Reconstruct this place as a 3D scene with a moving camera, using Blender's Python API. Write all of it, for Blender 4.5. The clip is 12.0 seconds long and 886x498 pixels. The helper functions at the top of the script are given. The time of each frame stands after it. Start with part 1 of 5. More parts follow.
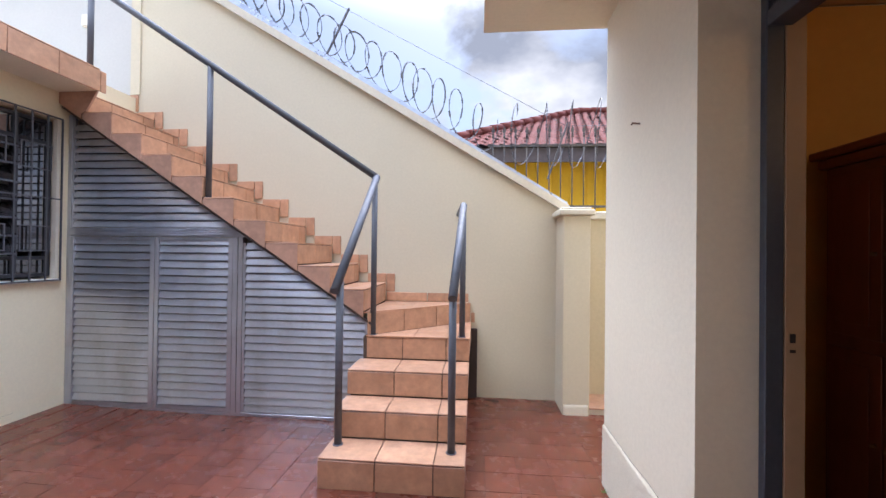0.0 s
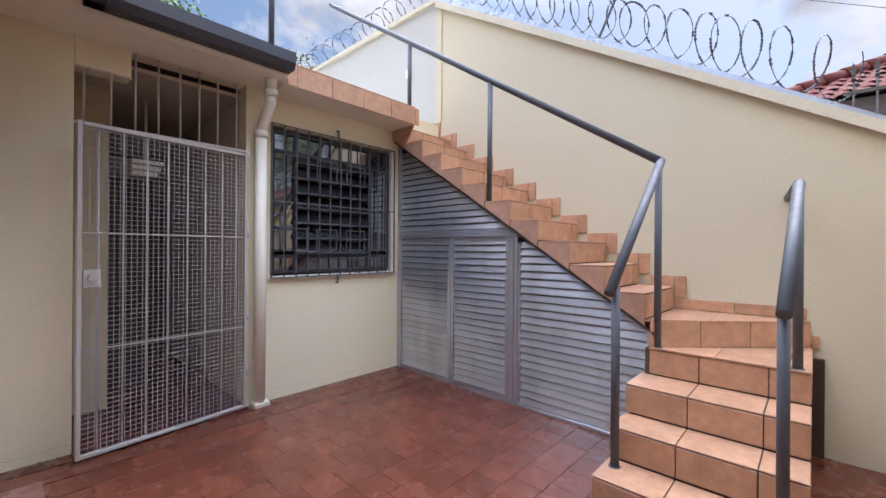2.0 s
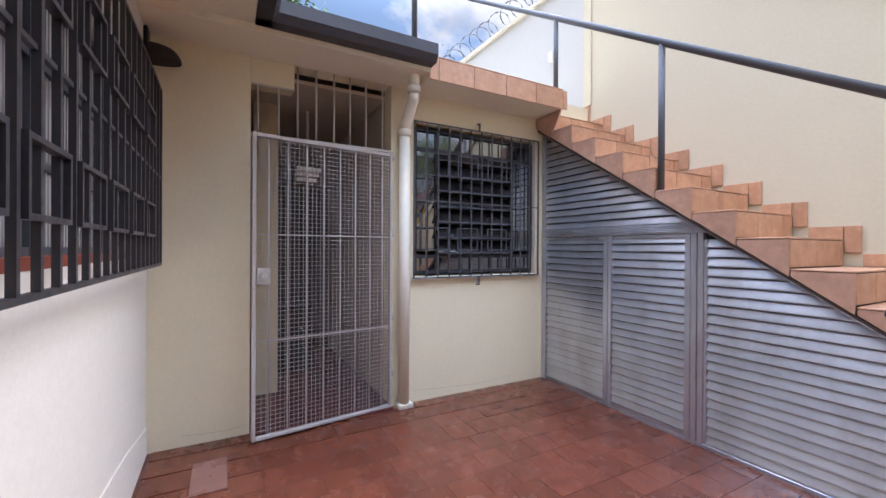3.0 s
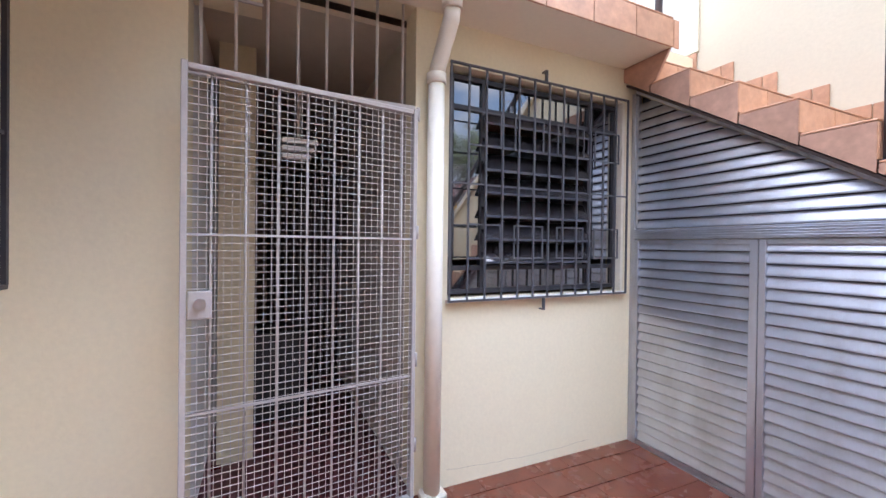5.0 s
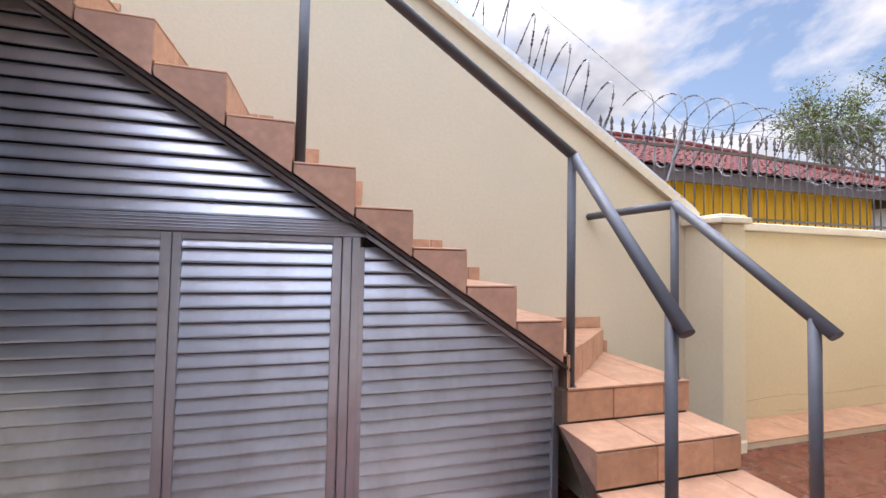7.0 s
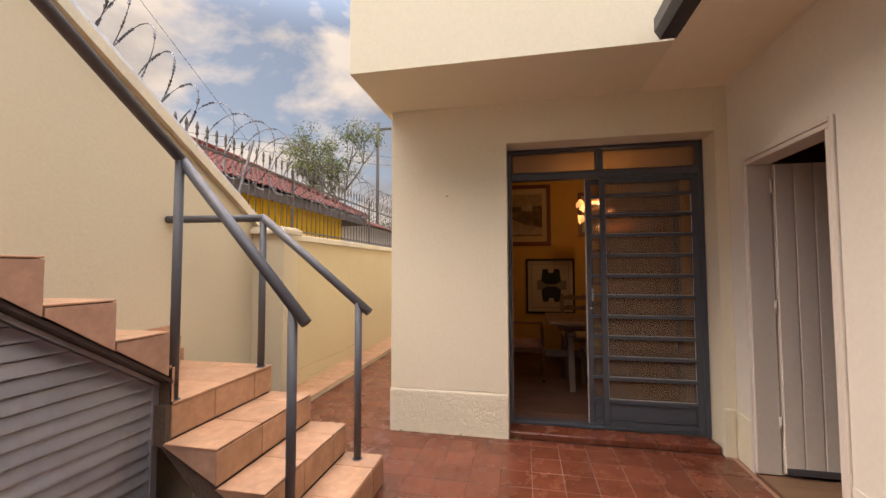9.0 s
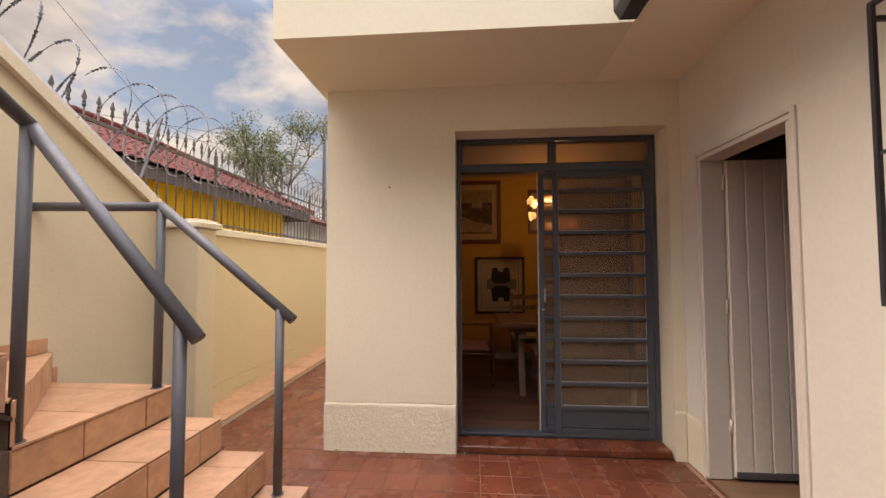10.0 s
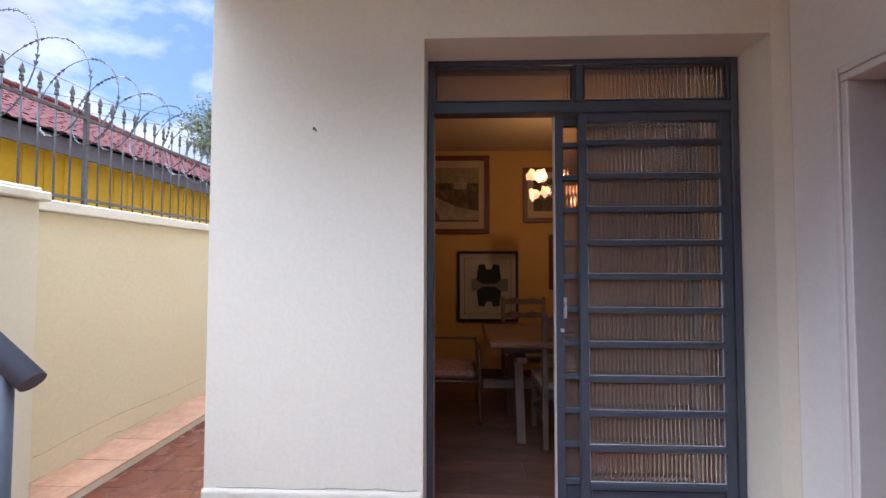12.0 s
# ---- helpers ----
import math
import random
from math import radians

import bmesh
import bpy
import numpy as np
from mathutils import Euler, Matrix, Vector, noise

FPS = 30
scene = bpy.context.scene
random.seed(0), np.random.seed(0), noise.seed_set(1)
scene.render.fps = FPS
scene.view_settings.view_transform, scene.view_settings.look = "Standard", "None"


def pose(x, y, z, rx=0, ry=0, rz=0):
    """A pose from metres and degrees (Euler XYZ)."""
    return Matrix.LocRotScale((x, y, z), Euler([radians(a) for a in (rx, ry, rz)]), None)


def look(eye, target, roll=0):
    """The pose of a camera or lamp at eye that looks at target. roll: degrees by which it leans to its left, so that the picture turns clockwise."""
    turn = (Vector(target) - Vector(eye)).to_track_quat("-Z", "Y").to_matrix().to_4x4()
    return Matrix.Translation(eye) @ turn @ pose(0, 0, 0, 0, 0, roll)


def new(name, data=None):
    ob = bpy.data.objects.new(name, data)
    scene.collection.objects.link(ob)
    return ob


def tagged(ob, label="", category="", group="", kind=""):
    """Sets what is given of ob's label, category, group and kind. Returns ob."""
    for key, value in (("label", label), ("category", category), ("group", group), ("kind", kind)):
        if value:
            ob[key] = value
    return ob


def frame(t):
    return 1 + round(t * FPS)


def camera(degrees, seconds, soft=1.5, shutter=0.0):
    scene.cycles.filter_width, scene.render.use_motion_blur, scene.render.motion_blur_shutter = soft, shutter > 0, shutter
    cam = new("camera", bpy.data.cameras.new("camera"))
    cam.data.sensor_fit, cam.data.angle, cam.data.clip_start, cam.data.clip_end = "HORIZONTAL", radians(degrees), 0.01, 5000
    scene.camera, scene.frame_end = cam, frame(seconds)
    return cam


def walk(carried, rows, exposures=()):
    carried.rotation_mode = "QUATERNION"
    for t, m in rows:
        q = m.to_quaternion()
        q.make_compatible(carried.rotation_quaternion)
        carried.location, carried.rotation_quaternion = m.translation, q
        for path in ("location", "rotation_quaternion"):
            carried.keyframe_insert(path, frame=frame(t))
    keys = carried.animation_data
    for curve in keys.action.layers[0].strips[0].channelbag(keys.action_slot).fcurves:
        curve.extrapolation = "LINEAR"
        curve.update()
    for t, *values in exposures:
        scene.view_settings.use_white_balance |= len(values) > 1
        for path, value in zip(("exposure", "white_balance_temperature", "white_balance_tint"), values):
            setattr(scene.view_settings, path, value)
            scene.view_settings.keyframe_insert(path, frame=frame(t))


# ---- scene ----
cam = camera(95.9, 12.0)
PATH = [
    (0, (1.22, 0.037, 1.345), (1.041, 2.029, 1.361), 0.7),
    (0.5, (1.181, 0.161, 1.326), (0.798, 2.124, 1.338), 0.5),
    (1, (1.197, 0.184, 1.345), (0.506, 2.061, 1.347), 0.4),
    (1.5, (1.185, 0.187, 1.348), (0.141, 1.893, 1.35), 0.4),
    (2, (1.166, 0.195, 1.335), (-0.197, 1.658, 1.336), 0.4),
    (2.5, (1.067, 0.26, 1.319), (-0.545, 1.443, 1.318), 0.4),
    (3, (0.841, 0.301, 1.334), (-0.917, 1.254, 1.33), 0.3),
    (3.2, (0.763, 0.319, 1.333), (-1.035, 1.194, 1.33), 0.3),
    (5, (-0.231, 0.733, 1.385), (-2.048, 1.567, 1.371), 0.7),
    (5.5, (-0.422, 0.949, 1.378), (-2.064, 2.091, 1.381), 0.9),
    (6, (-0.578, 1.140, 1.368), (-1.762, 2.749, 1.393), 1.0),
    (6.5, (-0.680, 1.240, 1.354), (-1.075, 3.199, 1.407), 1.0),
    (7, (-0.819, 1.223, 1.333), (-0.273, 3.146, 1.405), 1.1),
    (7.5, (-1.027, 1.231, 1.351), (0.247, 2.771, 1.43), 0.8),
    (9.3, (-1.316, 1.351, 1.363), (0.661, 1.64, 1.453), -0.1),
    (9.5, (-1.257, 1.35, 1.366), (0.727, 1.589, 1.451), -0.0),
    (10, (-0.995, 1.343, 1.364), (0.997, 1.495, 1.449), -0.2),
    (10.5, (-0.727, 1.36, 1.36), (1.269, 1.463, 1.442), -0.0),
    (11, (-0.448, 1.35, 1.377), (1.547, 1.464, 1.447), -0.0),
    (11.5, (-0.132, 1.354, 1.344), (1.864, 1.435, 1.428), 0.1),
    (12, (0.18, 1.329, 1.356), (2.178, 1.396, 1.424), 0.1),
]
EXPOSURES = [(0.0, 0.82, 5950, 15), (1.5, 0.66, 6200, 15), (3.0, 0.86, 6000, 15), (5.0, 1.40, 6000, 16), (6.5, 0.98, 6000, 18), (7.0, 0.80, 6400, 17), (7.5, 0.52, 8400, 16), (9.5, 0.50, 8300, 19), (10.5, 0.54, 7800, 18), (11.3, 0.80, 6000, 16), (12.0, 0.94, 5450, 14)]
walk(cam, [(t, look(eye, target, roll)) for t, eye, target, roll in PATH], EXPOSURES)


# ---------- world, sun, exposure ----------
def build_world():
    w = bpy.data.worlds.new("sky_world")
    scene.world = w
    w.use_nodes = True
    nt = w.node_tree
    nt.nodes.clear()
    out = nt.nodes.new("ShaderNodeOutputWorld")
    bg = nt.nodes.new("ShaderNodeBackground")
    sky = nt.nodes.new("ShaderNodeTexSky")
    sky.sky_type = "NISHITA"
    sky.sun_disc = False
    sky.sun_elevation = radians(48)
    sky.sun_rotation = radians(357)
    tc = nt.nodes.new("ShaderNodeTexCoord")
    mp = nt.nodes.new("ShaderNodeMapping")
    mp.inputs["Scale"].default_value = (1.0, 1.0, 1.7)
    mp.inputs["Location"].default_value = (0.35, 0.2, 0.1)
    big = nt.nodes.new("ShaderNodeTexNoise")
    big.inputs["Scale"].default_value = 2.6
    big.inputs["Detail"].default_value = 9
    big.inputs["Roughness"].default_value = 0.56
    big.inputs["Distortion"].default_value = 0.25
    ramp = nt.nodes.new("ShaderNodeValToRGB")
    ramp.color_ramp.elements[0].position = 0.435
    ramp.color_ramp.elements[1].position = 0.535
    shade = nt.nodes.new("ShaderNodeTexNoise")
    shade.inputs["Scale"].default_value = 3.1
    shade.inputs["Detail"].default_value = 7
    tone = nt.nodes.new("ShaderNodeValToRGB")
    tone.color_ramp.elements[0].position = 0.38
    tone.color_ramp.elements[0].color = (4.2, 4.5, 5.2, 1)
    tone.color_ramp.elements[1].position = 0.56
    tone.color_ramp.elements[1].color = (9.6, 9.6, 9.7, 1)
    lift = nt.nodes.new("ShaderNodeMix")
    lift.data_type = "RGBA"
    lift.blend_type = "ADD"
    lift.inputs["Factor"].default_value = 1.0
    lift.inputs["B"].default_value = (1.25, 1.8, 2.6, 1)
    mix = nt.nodes.new("ShaderNodeMix")
    mix.data_type = "RGBA"
    L = nt.links.new
    L(tc.outputs["Generated"], mp.inputs["Vector"])
    L(mp.outputs["Vector"], big.inputs["Vector"])
    L(mp.outputs["Vector"], shade.inputs["Vector"])
    L(big.outputs["Fac"], ramp.inputs["Fac"])
    L(shade.outputs["Fac"], tone.inputs["Fac"])
    L(sky.outputs["Color"], lift.inputs["A"])
    L(ramp.outputs["Color"], mix.inputs["Factor"])
    L(lift.outputs["Result"], mix.inputs["A"])
    L(tone.outputs["Color"], mix.inputs["B"])
    # an overcast sky is brightest overhead
    sep = nt.nodes.new("ShaderNodeSeparateXYZ")
    up = nt.nodes.new("ShaderNodeMapRange")
    up.interpolation_type = "SMOOTHSTEP"
    up.inputs["From Min"].default_value = 0.48
    up.inputs["From Max"].default_value = 0.90
    up.inputs["To Min"].default_value = 0.60
    up.inputs["To Max"].default_value = 6.8
    mul = nt.nodes.new("ShaderNodeMix")
    mul.data_type = "RGBA"
    mul.blend_type = "MULTIPLY"
    mul.inputs["Factor"].default_value = 1.0
    L(tc.outputs["Generated"], sep.inputs["Vector"])
    L(sep.outputs["Z"], up.inputs["Value"])
    L(mix.outputs["Result"], mul.inputs["A"])
    L(up.outputs["Result"], mul.inputs["B"])
    L(mul.outputs["Result"], bg.inputs["Color"])
    bg.inputs["Strength"].default_value = 0.10
    L(bg.outputs["Background"], out.inputs["Surface"])


build_world()
sun = new("sun", bpy.data.lights.new("sun", "SUN"))
sun.data.energy, sun.data.angle, sun.data.color = 1.35, radians(40), (1.0, 0.95, 0.88)
# high sun behind thin cloud
sun.matrix_world = look((0, 0, 0), (0.03, -0.66, -0.75))


# ---------- materials ----------
def mat(name, color, rough=0.6, metal=0.0, vary=0.0, grain=60.0, bump=0.0, stain=0.0, stain_scale=1.3,
        stain_color=None, per_piece=0.0, spec=0.5, stretch=(1, 1, 1), fine=0.0, island=False, blotch=0.0, rvary=0.09):
    m = bpy.data.materials.new(name)
    m.use_nodes = True
    nt = m.node_tree
    b = nt.nodes["Principled BSDF"]
    b.inputs["Roughness"].default_value = rough
    b.inputs["Metallic"].default_value = metal
    b.inputs["Specular IOR Level"].default_value = spec
    L = nt.links.new
    N = nt.nodes.new
    tc = N("ShaderNodeTexCoord")
    mp = N("ShaderNodeMapping")
    mp.inputs["Scale"].default_value = stretch
    geo = N("ShaderNodeNewGeometry")
    L(geo.outputs["Position"], mp.inputs["Vector"])
    rgb = N("ShaderNodeRGB")
    rgb.outputs[0].default_value = (*color, 1)
    cur = rgb.outputs[0]

    def noisy(scale, detail=4, rgh=0.6):
        n = N("ShaderNodeTexNoise")
        n.inputs["Scale"].default_value = scale
        n.inputs["Detail"].default_value = detail
        n.inputs["Roughness"].default_value = rgh
        L(mp.outputs["Vector"], n.inputs["Vector"])
        return n.outputs["Fac"]

    def mapped(src, a0, a1, b0, b1):
        r = N("ShaderNodeMapRange")
        for k, v in zip(("From Min", "From Max", "To Min", "To Max"), (a0, a1, b0, b1)):
            r.inputs[k].default_value = v
        L(src, r.inputs["Value"])
        return r.outputs["Result"]

    def scaled(col, fac):
        h = N("ShaderNodeHueSaturation")
        L(col, h.inputs["Color"])
        L(fac, h.inputs["Value"])
        return h.outputs["Color"]

    if vary:
        cur = scaled(cur, mapped(noisy(grain), 0.3, 0.7, 1 - vary, 1 + vary))
    if blotch:
        cur = scaled(cur, mapped(noisy(9.0, 6, 0.65), 0.32, 0.68, 1 - blotch, 1 + blotch))
    if stain:
        f = mapped(noisy(stain_scale, 7, 0.65), 0.48, 0.72, 0, stain)
        mx = N("ShaderNodeMix")
        mx.data_type = "RGBA"
        L(f, mx.inputs["Factor"])
        L(cur, mx.inputs["A"])
        c = stain_color or tuple(v * 0.6 for v in color)
        mx.inputs["B"].default_value = (*c, 1)
        cur = mx.outputs["Result"]
    if per_piece:
        if island:
            src = geo.outputs["Random Per Island"]
        else:
            oi = N("ShaderNodeObjectInfo")
            src = oi.outputs["Random"]
        cur = scaled(cur, mapped(src, 0, 1, 1 - per_piece, 1 + per_piece))
    L(cur, b.inputs["Base Color"])
    if rough < 0.9 and rvary:
        L(mapped(noisy(grain * 0.3), 0.3, 0.7, max(0.02, rough - rvary), min(1, rough + rvary)), b.inputs["Roughness"])
    if bump or fine:
        bp = N("ShaderNodeBump")
        bp.inputs["Distance"].default_value = 0.01
        bp.inputs["Strength"].default_value = bump or fine
        L(noisy(grain * (4 if fine and not bump else 1), 6), bp.inputs["Height"])
        L(bp.outputs["Normal"], b.inputs["Normal"])
    return m


def lamp_mat(name, color, strength):
    m = bpy.data.materials.new(name)
    m.use_nodes = True
    b = m.node_tree.nodes["Principled BSDF"]
    b.inputs["Base Color"].default_value = (*color, 1)
    b.inputs["Emission Color"].default_value = (*color, 1)
    b.inputs["Emission Strength"].default_value = strength
    return m


def glass_mat(name, rough=0.0, flute=0.0, tint=(0.95, 0.97, 0.96), ior=1.45, axis="y"):
    m = bpy.data.materials.new(name)
    m.use_nodes = True
    nt = m.node_tree
    b = nt.nodes["Principled BSDF"]
    b.inputs["Base Color"].default_value = (*tint, 1)
    b.inputs["Roughness"].default_value = rough
    b.inputs["Transmission Weight"].default_value = 0.88 if flute or rough else 1.0
    b.inputs["IOR"].default_value = ior
    if flute:
        geo = nt.nodes.new("ShaderNodeNewGeometry")
        wv = nt.nodes.new("ShaderNodeTexWave")
        wv.bands_direction = axis.upper()
        wv.inputs["Scale"].default_value = flute
        bp = nt.nodes.new("ShaderNodeBump")
        bp.inputs["Strength"].default_value = 0.9
        bp.inputs["Distance"].default_value = 0.0085
        nt.links.new(geo.outputs["Position"], wv.inputs["Vector"])
        nt.links.new(wv.outputs["Fac"], bp.inputs["Height"])
        nt.links.new(bp.outputs["Normal"], b.inputs["Normal"])
    return m


CREAM = (0.78, 0.695, 0.49)
M_WALL = mat("cream_wall_paint", CREAM, 0.75, vary=0.03, grain=45, bump=0.12, stain=0.22, stain_scale=0.8, stain_color=(0.66, 0.57, 0.40))
# M_WALL's cream darkened, so the sky-lit north wall reads less bright.
M_WALL_N = mat("cream_wall_paint_darkened", (0.59, 0.525, 0.38), 0.78, vary=0.03, grain=45, bump=0.14, stain=0.30, stain_scale=0.7, stain_color=(0.51, 0.45, 0.32))
M_WALL_E = mat("pale_cream_wall_paint", (0.77, 0.715, 0.56), 0.75, vary=0.03, grain=45, bump=0.12, stain=0.16, stain_scale=0.9, stain_color=(0.68, 0.62, 0.50))
M_WHITE_WALL = mat("white_wall_paint", (0.72, 0.69, 0.63), 0.7, vary=0.03, grain=40, bump=0.15, stain=0.1, stain_color=(0.62, 0.59, 0.53))
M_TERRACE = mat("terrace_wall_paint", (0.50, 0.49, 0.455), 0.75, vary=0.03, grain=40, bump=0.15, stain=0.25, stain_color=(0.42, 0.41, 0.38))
M_YWALL = mat("yellow_cream_wall_paint", (0.58, 0.49, 0.315), 0.75, vary=0.04, grain=30, bump=0.15, stain=0.25, stain_scale=1.0, stain_color=(0.49, 0.40, 0.25))
M_ROUGH = mat("rough_cast_render", (0.80, 0.745, 0.59), 0.9, vary=0.05, grain=150, bump=0.8, stain=0.08, stain_scale=3, stain_color=(0.5, 0.43, 0.30))
M_SOFFIT = mat("soffit_paint", (0.86, 0.79, 0.63), 0.8, vary=0.02, grain=30, bump=0.06, stain=0.1)
M_TILE = mat("stair_tile", (0.50, 0.275, 0.16), 0.42, vary=0.10, grain=26, blotch=0.14, stain=0.45, stain_scale=7, stain_color=(0.36, 0.165, 0.085), per_piece=0.09, fine=0.05)
# Rosier than M_TILE; the side's cooler light is partly in this colour.
M_TILE_SIDE = mat("rosy_side_tile_shaded", (0.43, 0.245, 0.165), 0.45, vary=0.10, grain=26, blotch=0.14, stain=0.5, stain_scale=6, stain_color=(0.33, 0.18, 0.12), per_piece=0.08, fine=0.05)
M_GROUT = mat("dark_grout", (0.10, 0.065, 0.045), 0.9, vary=0.2, grain=60)
M_CONC = mat("stained_concrete", (0.19, 0.14, 0.10), 0.9, vary=0.2, grain=20, bump=0.4, stain=0.5)
M_FLOOR = mat("red_floor_tile", (0.155, 0.044, 0.024), 0.25, vary=0.08, grain=22, blotch=0.16, stain=0.45, stain_scale=2.2, stain_color=(0.185, 0.066, 0.042), per_piece=0.16, fine=0.06)
M_JOINT_PALE = mat("pale_floor_joint", (0.36, 0.20, 0.14), 0.9, vary=0.2, grain=50)
M_FLOOR_J = mat("floor_joint", (0.105, 0.036, 0.024), 0.85, vary=0.2, grain=50, bump=0.3)
M_RAIL = mat("grey_rail_paint", (0.085, 0.088, 0.102), 0.55, vary=0.06, grain=70, fine=0.08)
M_DARKMETAL = mat("dark_grille_paint", (0.034, 0.034, 0.040), 0.38, vary=0.1, grain=80, fine=0.05)
M_GRILLE = mat("worn_grey_grille_paint", (0.078, 0.078, 0.086), 0.45, vary=0.12, grain=80, fine=0.05)
M_DOORMETAL = mat("blue_grey_door_paint", (0.060, 0.072, 0.092), 0.40, vary=0.08, grain=60, fine=0.05)
M_GUTTER = mat("charcoal_gutter", (0.045, 0.045, 0.055), 0.40, vary=0.12, grain=30, stain=0.2, fine=0.04)
M_ALU = mat("brushed_aluminium", (0.54, 0.565, 0.63), 0.37, metal=0.88, vary=0.03, grain=3, per_piece=0.07, rvary=0.05, stain=0.6, stain_scale=2.6, stain_color=(0.31, 0.29, 0.29), stretch=(1, 1, 0.45))
M_GATE = mat("off_white_gate_paint", (0.47, 0.43, 0.395), 0.45, vary=0.06, grain=60, fine=0.05)
M_PIPE = mat("cream_pipe_paint", (0.80, 0.74, 0.62), 0.75, vary=0.03, grain=20, stain=0.10, stain_color=(0.66, 0.58, 0.46), spec=0.3)
M_COPING = mat("coping_render", (0.64, 0.58, 0.45), 0.8, vary=0.06, grain=30, bump=0.3, stain=0.45, stain_scale=3.5, stain_color=(0.46, 0.42, 0.34))
M_FOIL = mat("foil_flashing", (0.60, 0.66, 0.78), 0.33, metal=0.7, vary=0.15, grain=20, bump=0.3, stain=0.4, stain_scale=5, stain_color=(0.40, 0.44, 0.55))
M_WIRE = mat("galvanised_wire", (0.11, 0.11, 0.12), 0.55, metal=0.4, vary=0.15, grain=50)
M_FENCE = mat("weathered_fence_paint", (0.075, 0.065, 0.060), 0.6, vary=0.25, grain=30)
M_YELLOW = mat("yellow_house_wall", (0.72, 0.43, 0.012), 0.7, vary=0.05, grain=15, bump=0.15, stain=0.2, stain_color=(0.6, 0.34, 0.01))
M_ROOF = mat("red_roof_tile", (0.130, 0.034, 0.026), 0.85, vary=0.15, grain=14, stain=0.35, stain_scale=4, stain_color=(0.16, 0.06, 0.05), per_piece=0.10, spec=0.2, island=True, bump=0.2)
M_FASCIA = mat("grey_brown_fascia_paint", (0.085, 0.068, 0.070), 0.7, vary=0.15, grain=20)
M_BROWN = mat("dark_brown_fascia", (0.045, 0.027, 0.022), 0.6, vary=0.15, grain=20)
M_DOORW = mat("grey_white_door_paint", (0.78, 0.72, 0.65), 0.5, vary=0.04, grain=30, stain=0.12, fine=0.05)
M_TRIMW = mat("grey_white_frame_paint", (0.68, 0.63, 0.57), 0.5, vary=0.03, grain=30)
M_INWALL = mat("interior_ochre_wall", (0.60, 0.36, 0.10), 0.8, vary=0.03, grain=20, bump=0.1)
# Pale lining toned brown: its lack of light is put into the colour.
M_LINING = mat("dim_brown_lining", (0.36, 0.25, 0.15), 0.6, vary=0.04, grain=20)
M_INCEIL = mat("interior_ceiling", (0.60, 0.46, 0.26), 0.85, vary=0.03, grain=20)
M_WOOD = mat("dark_red_wood", (0.15, 0.042, 0.022), 0.42, vary=0.25, grain=10, stretch=(1, 1, 0.15), fine=0.05)
M_TABLE = mat("worn_brown_wood", (0.22, 0.13, 0.08), 0.45, vary=0.2, grain=12, stretch=(1, 0.15, 1), fine=0.05)
M_PALEWOOD = mat("greyish_pale_wood", (0.22, 0.155, 0.12), 0.55, vary=0.2, grain=20, stretch=(1, 1, 0.2), fine=0.05)
M_PLANK = mat("brown_plank", (0.135, 0.070, 0.050), 0.36, vary=0.25, grain=8, stretch=(1, 0.25, 1), blotch=0.3, per_piece=0.2, fine=0.05)
M_BLACK = mat("matt_black", (0.012, 0.012, 0.013), 0.6, vary=0.2, grain=20)
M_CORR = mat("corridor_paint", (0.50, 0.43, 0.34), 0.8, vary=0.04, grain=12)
M_VENT = mat("white_enamel", (0.85, 0.84, 0.80), 0.5, vary=0.02, grain=12)
M_REFLECT = mat("reflective_dark_glass", (0.02, 0.022, 0.025), 0.03, vary=0.05, grain=10, spec=1.0, rvary=0.0)
M_REFLECT.node_tree.nodes["Principled BSDF"].inputs["IOR"].default_value = 2.3
M_PANE_EDGE = mat("pale_pane_edge", (0.42, 0.42, 0.43), 0.5, vary=0.1, grain=40)
# Dark base colour carries the dimness of the rooms behind the openings.
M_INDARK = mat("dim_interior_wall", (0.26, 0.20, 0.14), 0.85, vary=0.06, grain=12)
M_CURTAIN = mat("dark_folding_door", (0.085, 0.070, 0.062), 0.8, vary=0.1, grain=12)
M_CLOTH = mat("cream_cushion_cloth", (0.55, 0.47, 0.30), 0.9, vary=0.12, grain=80)
M_FLORAL = mat("patterned_cushion_cloth", (0.36, 0.20, 0.17), 0.9, vary=0.4, grain=30)
M_LOUVRE = mat("smoked_louvre_glass", (0.030, 0.027, 0.030), 0.16, vary=0.05, grain=10, spec=0.8)
M_GLASS = glass_mat("clear_glass", 0.0, 0, (0.80, 0.84, 0.84))
M_FLUTED = glass_mat("fluted_glass", 0.03, 0, (0.62, 0.50, 0.40), 1.22, "y")
M_FLUTEDS = glass_mat("fluted_glass_south", 0.12, 11.0, (0.70, 0.70, 0.72), 1.45, "x")
# milky body lightens the panes, standing in for the sky's reflection
M_FLUTEDS.node_tree.nodes["Principled BSDF"].inputs["Transmission Weight"].default_value = 0.45
M_BARK = mat("grey_brown_bark", (0.13, 0.10, 0.08), 0.9, vary=0.25, grain=20, bump=0.4)
M_LEAF = mat("green_leaf", (0.13, 0.165, 0.055), 0.6, vary=0.3, grain=3, per_piece=0.45, island=True)
M_LEAF2 = mat("bright_green_leaf", (0.10, 0.19, 0.04), 0.6, vary=0.3, grain=3, per_piece=0.4, island=True)
M_GROUND = mat("bare_ground", (0.16, 0.13, 0.10), 0.95, vary=0.2, grain=2, stain=0.4)
M_STEEL = mat("lock_steel", (0.55, 0.55, 0.55), 0.3, metal=0.9, vary=0.1, grain=50)
M_BACKH = mat("far_house_paint", (0.42, 0.40, 0.38), 0.8, vary=0.1, grain=4)
